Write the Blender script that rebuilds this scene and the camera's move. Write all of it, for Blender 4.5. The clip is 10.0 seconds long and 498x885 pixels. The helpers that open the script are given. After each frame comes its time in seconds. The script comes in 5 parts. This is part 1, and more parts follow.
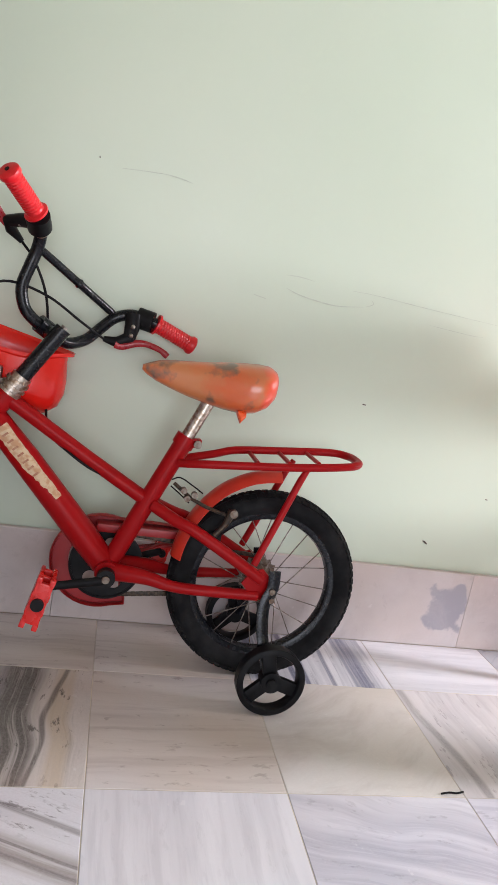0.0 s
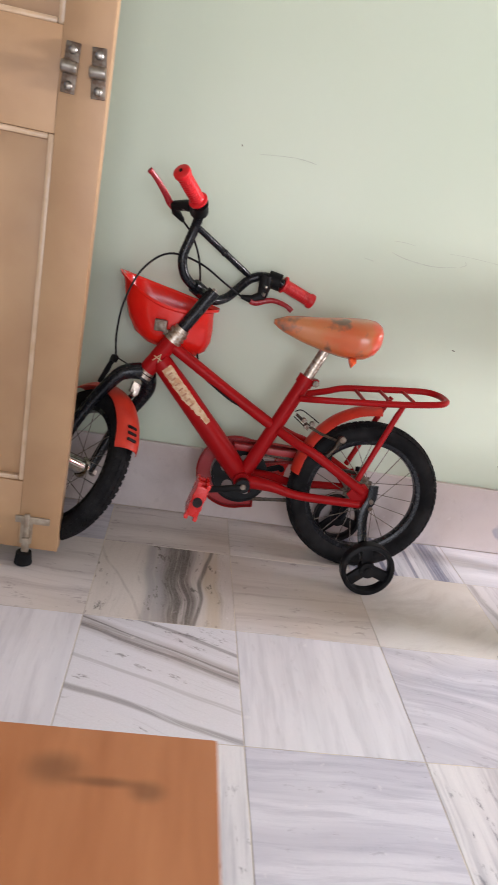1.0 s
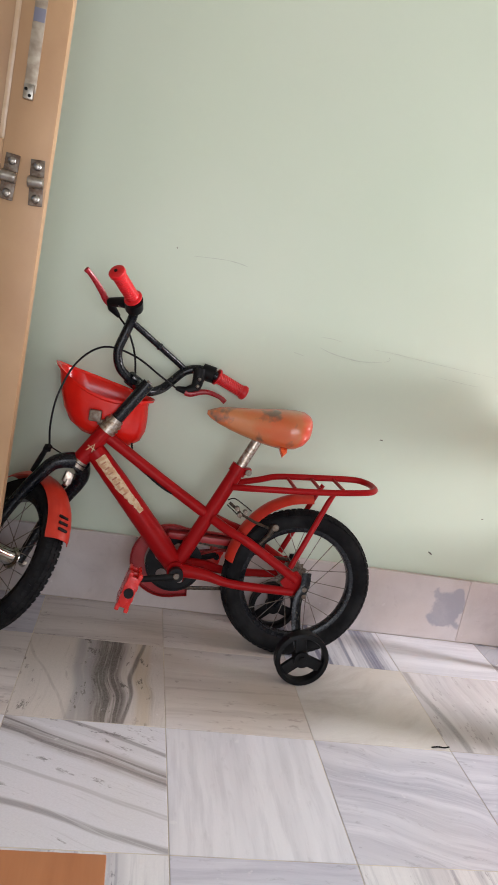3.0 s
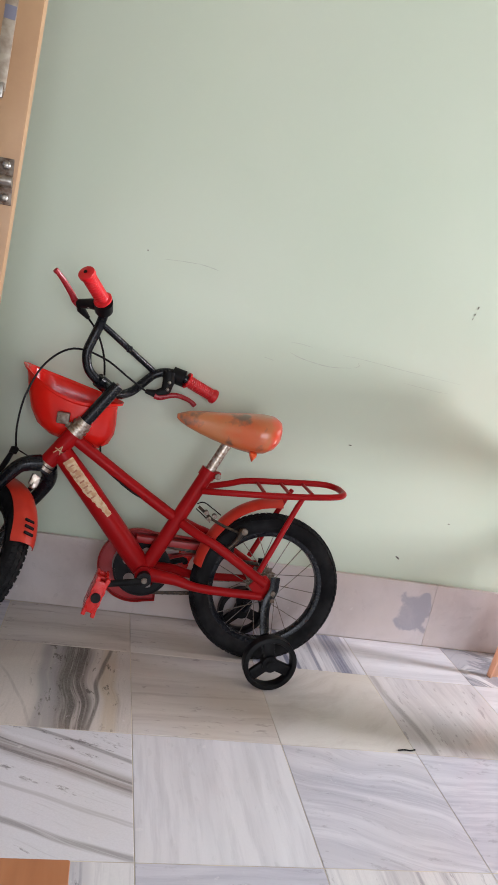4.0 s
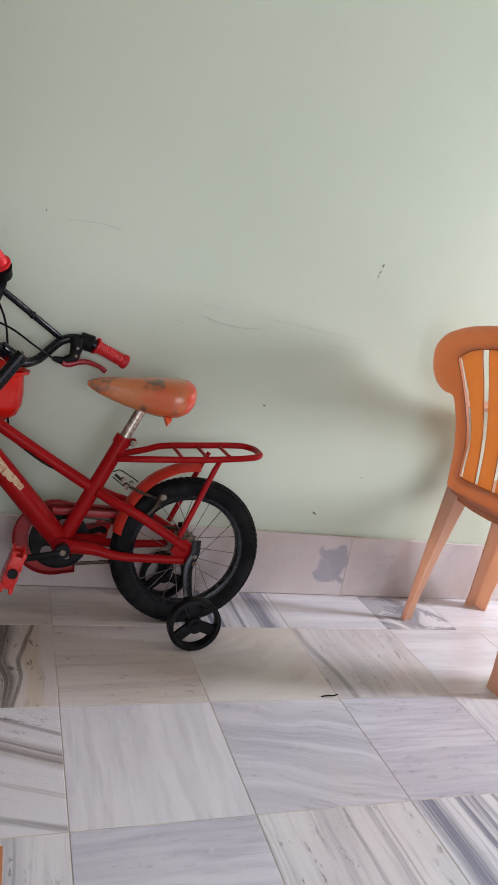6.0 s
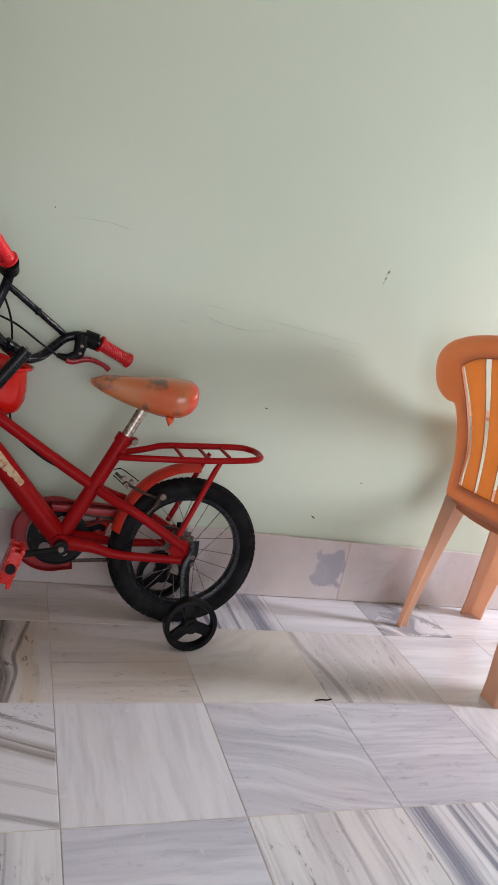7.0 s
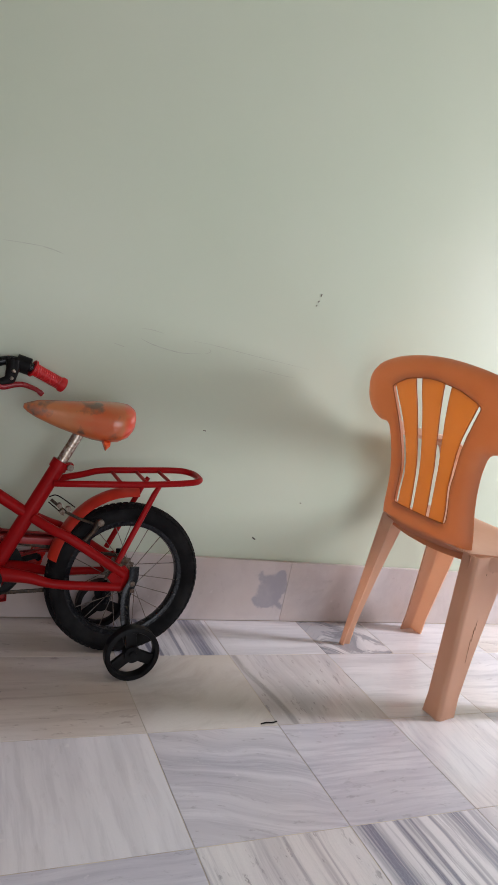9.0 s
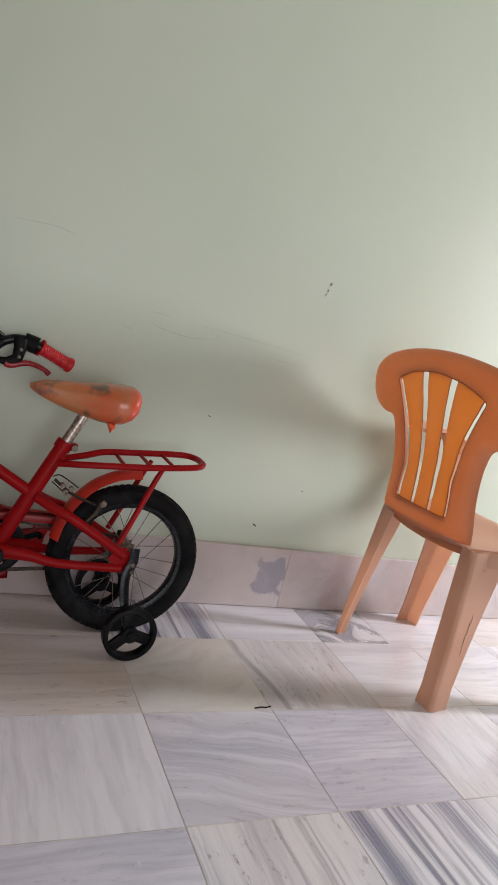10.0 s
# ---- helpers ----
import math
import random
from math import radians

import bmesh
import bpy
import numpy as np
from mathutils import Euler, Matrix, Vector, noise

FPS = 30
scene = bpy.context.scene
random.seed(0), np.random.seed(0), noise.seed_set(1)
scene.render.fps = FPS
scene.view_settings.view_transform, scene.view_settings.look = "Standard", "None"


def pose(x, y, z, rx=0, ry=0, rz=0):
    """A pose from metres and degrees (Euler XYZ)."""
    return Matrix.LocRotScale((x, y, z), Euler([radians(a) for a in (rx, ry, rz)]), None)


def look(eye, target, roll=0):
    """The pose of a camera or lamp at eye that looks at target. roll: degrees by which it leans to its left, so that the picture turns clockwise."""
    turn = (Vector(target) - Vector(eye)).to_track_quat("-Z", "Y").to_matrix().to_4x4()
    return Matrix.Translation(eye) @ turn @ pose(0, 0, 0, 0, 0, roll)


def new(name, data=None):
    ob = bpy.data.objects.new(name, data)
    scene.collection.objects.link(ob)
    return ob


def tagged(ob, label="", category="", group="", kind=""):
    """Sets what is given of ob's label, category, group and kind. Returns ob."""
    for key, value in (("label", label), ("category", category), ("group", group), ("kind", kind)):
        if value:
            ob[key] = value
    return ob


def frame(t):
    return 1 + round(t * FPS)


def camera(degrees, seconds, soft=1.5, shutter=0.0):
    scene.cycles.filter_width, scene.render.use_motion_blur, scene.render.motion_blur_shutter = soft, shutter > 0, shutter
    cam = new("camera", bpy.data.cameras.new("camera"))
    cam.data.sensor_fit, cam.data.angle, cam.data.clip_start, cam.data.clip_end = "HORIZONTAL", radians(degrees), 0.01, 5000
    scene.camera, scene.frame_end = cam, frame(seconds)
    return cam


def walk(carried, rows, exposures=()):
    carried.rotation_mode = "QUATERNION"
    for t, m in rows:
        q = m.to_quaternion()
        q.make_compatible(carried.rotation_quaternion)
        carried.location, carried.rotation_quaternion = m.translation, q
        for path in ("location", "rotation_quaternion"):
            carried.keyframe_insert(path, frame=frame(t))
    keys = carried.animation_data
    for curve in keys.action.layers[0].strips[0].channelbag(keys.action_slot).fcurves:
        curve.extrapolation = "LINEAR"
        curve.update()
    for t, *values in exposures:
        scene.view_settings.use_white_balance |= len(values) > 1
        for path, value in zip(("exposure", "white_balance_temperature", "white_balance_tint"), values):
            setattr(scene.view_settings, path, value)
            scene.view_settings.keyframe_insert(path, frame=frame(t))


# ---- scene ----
cam = camera(40.8, 10.0, soft=1.4, shutter=0.55)
PATH = [
    (0.0, (-0.352, -0.849, 0.708), (0.080, 1.065, 0.318), 10.56),
    (0.035, (-0.352, -0.849, 0.708), (0.080, 1.065, 0.318), 10.56),
    (0.2, (-0.529, -1.184, 0.818), (0.022, 0.693, 0.401), 12.09),
    (0.5, (-0.530, -1.187, 0.819), (0.018, 0.693, 0.411), 12.23),
    (0.7, (-0.526, -1.178, 0.808), (-0.060, 0.721, 0.387), 11.43),
    (0.8, (-0.521, -1.164, 0.804), (-0.212, 0.732, 0.246), 11.01),
    (1.0, (-0.494, -1.142, 0.803), (-0.256, 0.732, 0.147), 10.61),
    (1.2, (-0.467, -1.144, 0.813), (-0.168, 0.722, 0.159), 9.51),
    (1.5, (-0.456, -1.149, 0.825), (-0.118, 0.748, 0.288), 9.04),
    (2.0, (-0.465, -1.160, 0.831), (-0.129, 0.762, 0.393), 10.79),
    (2.5, (-0.464, -1.160, 0.829), (-0.140, 0.771, 0.423), 11.03),
    (2.7, (-0.465, -1.164, 0.832), (-0.135, 0.766, 0.428), 11.08),
    (4.0, (-0.464, -1.164, 0.827), (-0.028, 0.754, 0.464), 12.17),
    (4.5, (-0.468, -1.172, 0.832), (-0.005, 0.741, 0.473), 12.08),
    (5.0, (-0.467, -1.165, 0.831), (0.107, 0.710, 0.435), 11.64),
    (5.5, (-0.470, -1.165, 0.826), (0.216, 0.668, 0.412), 11.77),
    (6.0, (-0.465, -1.159, 0.832), (0.227, 0.668, 0.406), 11.17),
    (7.5, (-0.471, -1.161, 0.830), (0.244, 0.662, 0.423), 14.05),
    (8.0, (-0.469, -1.156, 0.828), (0.304, 0.647, 0.438), 14.27),
    (8.5, (-0.470, -1.161, 0.832), (0.380, 0.612, 0.466), 12.13),
    (9.0, (-0.468, -1.161, 0.826), (0.382, 0.622, 0.515), 12.27),
    (9.5, (-0.473, -1.167, 0.832), (0.358, 0.621, 0.499), 13.97),
    (10.0, (-0.472, -1.163, 0.831), (0.375, 0.613, 0.475), 14.41),
]
walk(cam, [(t, look(eye, target, roll)) for t, eye, target, roll in PATH],
     exposures=[(0.0, 0.76, 6000, 17), (0.2, 0.50, 6000, 17), (0.6, 0.50, 6050, 17), (1.0, 0.74, 6150, 19), (2.0, 0.56, 6150, 17), (2.5, 0.58, 6150, 16), (4.5, 0.48, 5950, 16), (5.0, 0.36, 5950, 17), (5.5, 0.21, 5950, 17), (6.0, 0.18, 5950, 17), (7.5, 0.16, 6050, 17), (8.0, 0.09, 6050, 17), (8.5, 0.0, 6000, 18), (9.0, -0.06, 6100, 17), (10.0, -0.06, 6150, 18)])

# ---------------------------------------------------------------- light
world = bpy.data.worlds.new("daylight")
scene.world = world
world.use_nodes = True
sky = world.node_tree.nodes.new("ShaderNodeTexSky")
sky.sky_type, sky.sun_disc = "NISHITA", False
sky.sun_elevation, sky.sun_rotation = radians(50), radians(100)
world.node_tree.nodes["Background"].inputs["Strength"].default_value = 0.08
world.node_tree.links.new(sky.outputs["Color"], world.node_tree.nodes["Background"].inputs["Color"])


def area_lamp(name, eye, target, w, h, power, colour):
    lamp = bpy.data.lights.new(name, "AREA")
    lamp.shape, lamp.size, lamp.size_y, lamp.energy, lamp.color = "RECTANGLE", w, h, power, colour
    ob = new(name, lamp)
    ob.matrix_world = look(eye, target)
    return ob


# daylight through the east window, and an added fill lamp behind the camera
area_lamp("east_window_daylight", (3.42, -0.25, 1.30), (0.9, 0.2, 0.3), 0.40, 0.75, 116, (1.0, 0.965, 0.93))
area_lamp("rear_fill_light", (-0.1, -3.13, 0.9), (-0.5, 0.5, 0.5), 1.7, 1.3, 22.0, (0.96, 0.985, 0.96))


# ---------------------------------------------------------------- materials
def material(name, base, rough=0.5, metal=0.0, spec=0.5):
    m = bpy.data.materials.new(name)
    m.use_nodes = True
    b = m.node_tree.nodes["Principled BSDF"]
    b.inputs["Base Color"].default_value = (*base, 1)
    b.inputs["Roughness"].default_value, b.inputs["Metallic"].default_value = rough, metal
    b.inputs["Specular IOR Level"].default_value = spec
    return m


def varied(name, base, other, rough=0.5, metal=0.0, scale=12.0, detail=6.0, lo=0.4, hi=0.62, bump=0.0, bump_scale=150.0, spread=0.12, stretch=(1, 1, 1), spec=0.5):
    """Two colours mixed by noise, with uneven gloss and fine relief."""
    m = material(name, base, rough, metal, spec)
    t = m.node_tree
    n, l, b = t.nodes, t.links, t.nodes["Principled BSDF"]
    co = n.new("ShaderNodeTexCoord")
    mp = n.new("ShaderNodeMapping")
    mp.inputs["Scale"].default_value = stretch
    l.new(co.outputs["Object"], mp.inputs["Vector"])
    no = n.new("ShaderNodeTexNoise")
    no.inputs["Scale"].default_value, no.inputs["Detail"].default_value = scale, detail
    l.new(mp.outputs["Vector"], no.inputs["Vector"])
    ra = n.new("ShaderNodeValToRGB")
    ra.color_ramp.elements[0].position, ra.color_ramp.elements[1].position = lo, hi
    ra.color_ramp.elements[0].color, ra.color_ramp.elements[1].color = (*base, 1), (*other, 1)
    l.new(no.outputs["Fac"], ra.inputs["Fac"])
    l.new(ra.outputs["Color"], b.inputs["Base Color"])
    mr = n.new("ShaderNodeMapRange")
    mr.inputs["To Min"].default_value, mr.inputs["To Max"].default_value = max(rough - spread, 0.02), min(rough + spread, 1)
    n2 = n.new("ShaderNodeTexNoise")
    n2.inputs["Scale"].default_value, n2.inputs["Detail"].default_value = scale * 3.3, 5
    l.new(mp.outputs["Vector"], n2.inputs["Vector"])
    l.new(n2.outputs["Fac"], mr.inputs["Value"])
    l.new(mr.outputs["Result"], b.inputs["Roughness"])
    if bump:
        n3 = n.new("ShaderNodeTexNoise")
        n3.inputs["Scale"].default_value, n3.inputs["Detail"].default_value = bump_scale, 4
        l.new(mp.outputs["Vector"], n3.inputs["Vector"])
        bp = n.new("ShaderNodeBump")
        bp.inputs["Strength"].default_value, bp.inputs["Distance"].default_value = bump, 0.002
        l.new(n3.outputs["Fac"], bp.inputs["Height"])
        l.new(bp.outputs["Normal"], b.inputs["Normal"])
    return m


PAINT_WALL = varied("green_wall_paint", (0.548, 0.635, 0.512), (0.578, 0.65, 0.535), 0.45, scale=2.2, lo=0.3, hi=0.7, bump=0.12, bump_scale=40)
# ceiling out of view, toned down so less light reaches the upper wall
DIM_CEILING = varied("dim_bounce_cream", (0.42, 0.39, 0.33), (0.37, 0.34, 0.29), 0.8, scale=3)
# made-up tone for walls out of view, dark to weaken bounced light
DIM_BOUNCE_OCHRE = varied("dim_bounce_ochre", (0.44, 0.39, 0.31), (0.39, 0.34, 0.27), 0.6, scale=3)
RED = varied("red_frame_paint", (0.355, 0.005, 0.0065), (0.325, 0.005, 0.006), 0.34, scale=9, lo=0.3, hi=0.75, spec=0.14, spread=0.05)
RED_PLASTIC = varied("red_plastic", (0.70, 0.018, 0.012), (0.6, 0.014, 0.01), 0.28, scale=20)
ORANGE_RED = varied("faded_orange_red_plastic", (0.60, 0.035, 0.014), (0.5, 0.024, 0.012), 0.38, scale=18)
BLACK_PAINT = varied("black_gloss_paint", (0.005, 0.006, 0.009), (0.008, 0.009, 0.012), 0.26, scale=25, spec=0.32)
BLACK_PLASTIC = varied("black_plastic", (0.006, 0.006, 0.007), (0.011, 0.011, 0.012), 0.45, scale=25, spec=0.15)
RUBBER = varied("tyre_rubber", (0.007, 0.007, 0.008), (0.017, 0.017, 0.018), 0.68, scale=24, bump=0.3, bump_scale=300, spec=0.12)
STEEL = varied("dull_steel", (0.45, 0.43, 0.4), (0.3, 0.27, 0.23), 0.35, metal=1.0, scale=60)
CHROME = varied("chrome", (0.7, 0.69, 0.66), (0.5, 0.46, 0.4), 0.16, metal=1.0, scale=50)
def saddle_material():
    m = varied("worn_orange_saddle_cover", (0.58, 0.20, 0.07), (0.66, 0.13, 0.035), 0.34, scale=11, lo=0.45, hi=0.62)
    t = m.node_tree
    n, l, b = t.nodes, t.links, t.nodes["Principled BSDF"]
    ramp = next(x for x in n if x.type == "VALTORGB")
    no = n.new("ShaderNodeTexNoise")
    no.inputs["Scale"].default_value, no.inputs["Detail"].default_value = 21, 4
    r2 = n.new("ShaderNodeValToRGB")
    r2.color_ramp.elements[0].position, r2.color_ramp.elements[1].position = 0.54, 0.64
    co = next(x for x in n if x.type == "TEX_COORD")
    l.new(co.outputs["Object"], no.inputs["Vector"])
    l.new(no.outputs["Fac"], r2.inputs["Fac"])
    mix = n.new("ShaderNodeMixRGB")
    mix.inputs[2].default_value = (0.2, 0.11, 0.07, 1)
    l.new(r2.outputs["Color"], mix.inputs["Fac"])
    l.new(ramp.outputs["Color"], mix.inputs[1])
    l.new(mix.outputs["Color"], b.inputs["Base Color"])
    # bright plastic shows at the tail, where the cover is worn away
    tail = n.new("ShaderNodeSeparateXYZ")
    l.new(co.outputs["Object"], tail.inputs["Vector"])
    wavy = n.new("ShaderNodeMath")
    wavy.operation = "MULTIPLY_ADD"
    wavy.inputs[1].default_value = 0.06
    l.new(no.outputs["Fac"], wavy.inputs[0])
    l.new(tail.outputs["X"], wavy.inputs[2])
    bare = n.new("ShaderNodeMapRange")
    bare.inputs["From Min"].default_value, bare.inputs["From Max"].default_value = -0.052, -0.032
    l.new(wavy.outputs["Value"], bare.inputs["Value"])
    worn = n.new("ShaderNodeMixRGB")
    worn.inputs[2].default_value = (0.80, 0.06, 0.012, 1)
    l.new(bare.outputs["Result"], worn.inputs["Fac"])
    l.new(mix.outputs["Color"], worn.inputs[1])
    l.new(worn.outputs["Color"], b.inputs["Base Color"])
    b.inputs["Coat Weight"].default_value, b.inputs["Coat Roughness"].default_value = 0.7, 0.12
    bp = n.new("ShaderNodeBump")
    bp.inputs["Strength"].default_value, bp.inputs["Distance"].default_value = 0.35, 0.004
    l.new(no.outputs["Fac"], bp.inputs["Height"])
    l.new(bp.outputs["Normal"], b.inputs["Normal"])
    return m


SADDLE = saddle_material()
BEIGE = varied("beige_door_paint", (0.50, 0.31, 0.165), (0.44, 0.26, 0.135), 0.42, scale=5, bump=0.15, bump_scale=60)
def let_through(m, colour, share):
    """Thin plastic through which light glows."""
    t = m.node_tree
    n, l, b = t.nodes, t.links, t.nodes["Principled BSDF"]
    tr = n.new("ShaderNodeBsdfTranslucent")
    tr.inputs["Color"].default_value = (*colour, 1)
    mix = n.new("ShaderNodeMixShader")
    mix.inputs["Fac"].default_value = share
    out = next(x for x in n if x.type == "OUTPUT_MATERIAL")
    l.new(b.outputs["BSDF"], mix.inputs[1])
    l.new(tr.outputs["BSDF"], mix.inputs[2])
    l.new(mix.outputs["Shader"], out.inputs["Surface"])
    return m


# one plastic; its glowing, shaded and lit tones are put into three base colours
CHAIR = let_through(varied("orange_plastic", (0.54, 0.29, 0.13), (0.48, 0.25, 0.10), 0.36, scale=6, bump=0.08), (0.90, 0.46, 0.11), 0.5)
CHAIR_RIM = let_through(varied("shaded_orange_brown_plastic", (0.52, 0.275, 0.16), (0.45, 0.22, 0.12), 0.34, scale=6, bump=0.08), (0.90, 0.44, 0.15), 0.42)
CHAIR_SOLID = let_through(varied("lit_tan_plastic", (0.70, 0.475, 0.345), (0.62, 0.39, 0.265), 0.36, scale=9, bump=0.1, lo=0.4, hi=0.75), (0.97, 0.67, 0.48), 0.40)
SCRATCH = varied("brown_scratch", (0.36, 0.19, 0.11), (0.48, 0.28, 0.18), 0.6, scale=90)
# thick edges let less light through; that shade is put into this brown
CHAIR_BEAD = let_through(varied("shade_brown_plastic_edge", (0.40, 0.18, 0.08), (0.33, 0.14, 0.06), 0.36, scale=30), (0.9, 0.37, 0.08), 0.3)


def wood_material():
    """Orange-brown laminate: drawn-out grain, plank tones and dark knots."""
    m = varied("orange_brown_wood_laminate", (0.47, 0.19, 0.078), (0.36, 0.125, 0.044), 0.4, scale=9, stretch=(7, 0.9, 1), lo=0.32, hi=0.7)
    t = m.node_tree
    n, l, b = t.nodes, t.links, t.nodes["Principled BSDF"]
    ramp = next(x for x in n if x.type == "VALTORGB")
    co = next(x for x in n if x.type == "TEX_COORD")
    mp = n.new("ShaderNodeMapping")
    mp.inputs["Scale"].default_value = (1.0, 1.9, 1.0)
    l.new(co.outputs["Object"], mp.inputs["Vector"])
    vo = n.new("ShaderNodeTexVoronoi")
    vo.inputs["Scale"].default_value = 9.5
    no = n.new("ShaderNodeTexNoise")
    no.inputs["Scale"].default_value = 7.0
    mix = n.new("ShaderNodeMixRGB")
    mix.inputs["Fac"].default_value = 0.1
    l.new(mp.outputs["Vector"], mix.inputs[1])
    l.new(mp.outputs["Vector"], no.inputs["Vector"])
    l.new(no.outputs["Color"], mix.inputs[2])
    l.new(mix.outputs["Color"], vo.inputs["Vector"])
    mr = n.new("ShaderNodeMapRange")
    mr.inputs["From Min"].default_value, mr.inputs["From Max"].default_value = 0.03, 0.2
    mr.inputs["To Min"].default_value, mr.inputs["To Max"].default_value = 0.42, 1.0
    l.new(vo.outputs["Distance"], mr.inputs["Value"])
    mul = n.new("ShaderNodeMixRGB")
    mul.blend_type = "MULTIPLY"
    mul.inputs["Fac"].default_value = 1.0
    l.new(ramp.outputs["Color"], mul.inputs[1])
    l.new(mr.outputs["Result"], mul.inputs[2])
    last = mul
    for x, y, w, h in ((-0.040, -0.042, 0.011, 0.008), (-0.064, -0.038, 0.022, 0.004), (-0.092, -0.031, 0.018, 0.013)):
        spot = n.new("ShaderNodeMapping")
        spot.vector_type = "TEXTURE"
        spot.inputs["Location"].default_value = (x, y, 0.495)
        spot.inputs["Scale"].default_value = (w, h, 1.0)
        l.new(co.outputs["Object"], spot.inputs["Vector"])
        size = n.new("ShaderNodeVectorMath")
        size.operation = "LENGTH"
        l.new(spot.outputs["Vector"], size.inputs[0])
        edge = n.new("ShaderNodeMapRange")
        edge.interpolation_type = "SMOOTHSTEP"
        edge.inputs["From Min"].default_value, edge.inputs["From Max"].default_value = 0.2, 1.3
        edge.inputs["To Min"].default_value, edge.inputs["To Max"].default_value = 0.55, 1.0
        l.new(size.outputs["Value"], edge.inputs["Value"])
        nxt = n.new("ShaderNodeMixRGB")
        nxt.blend_type = "MULTIPLY"
        nxt.inputs["Fac"].default_value = 1.0
        l.new(last.outputs["Color"], nxt.inputs[1])
        l.new(edge.outputs["Result"], nxt.inputs[2])
        last = nxt
    l.new(last.outputs["Color"], b.inputs["Base Color"])
    return m


WOOD = wood_material()
# door moulding, paler and glossier than the leaf
BEIGE_EDGE = varied("paler_beige_gloss", (0.68, 0.50, 0.34), (0.6, 0.42, 0.26), 0.22, scale=30)
OLD_STEEL = varied("tarnished_steel", (0.2, 0.17, 0.14), (0.11, 0.07, 0.05), 0.45, metal=0.8, scale=120)
PALE_STEEL = varied("painted_steel", (0.42, 0.36, 0.28), (0.3, 0.24, 0.18), 0.38, metal=0.3, scale=60)
BLUE_GREY = material("blue_grey_patch", (0.2, 0.2, 0.26), 0.5)
CHROME_WORN = varied("pitted_chrome", (0.55, 0.5, 0.44), (0.3, 0.22, 0.16), 0.32, metal=0.9, scale=110)
SPOKE = varied("dull_spoke_steel", (0.3, 0.28, 0.26), (0.14, 0.1, 0.08), 0.4, metal=0.9, scale=90)
CHAIN = varied("oily_chain_steel", (0.04, 0.035, 0.03), (0.09, 0.06, 0.04), 0.45, metal=0.7, scale=150)
RED_CASE = varied("red_cover_paint", (0.36, 0.007, 0.009), (0.30, 0.006, 0.008), 0.4, scale=16, lo=0.4, hi=0.75, spread=0.06)
RED_GRIP = varied("red_grip_rubber", (0.66, 0.012, 0.018), (0.55, 0.01, 0.012), 0.36, scale=40)
RED_BASKET = varied("glossy_red_plastic", (0.84, 0.018, 0.008), (0.78, 0.014, 0.008), 0.2, scale=12)
DARK_RED = varied("dark_red_enamel", (0.36, 0.012, 0.02), (0.28, 0.01, 0.015), 0.3, scale=40)
ORANGE_BRIGHT = varied("bright_orange_plastic", (0.85, 0.11, 0.02), (0.75, 0.07, 0.015), 0.3, scale=60)
STICKER = varied("torn_cream_sticker", (0.62, 0.47, 0.3), (0.5, 0.28, 0.15), 0.6, scale=90, lo=0.45, hi=0.6)
STICKER_INK = varied("faded_red_ink", (0.36, 0.14, 0.08), (0.45, 0.25, 0.15), 0.6, scale=120)
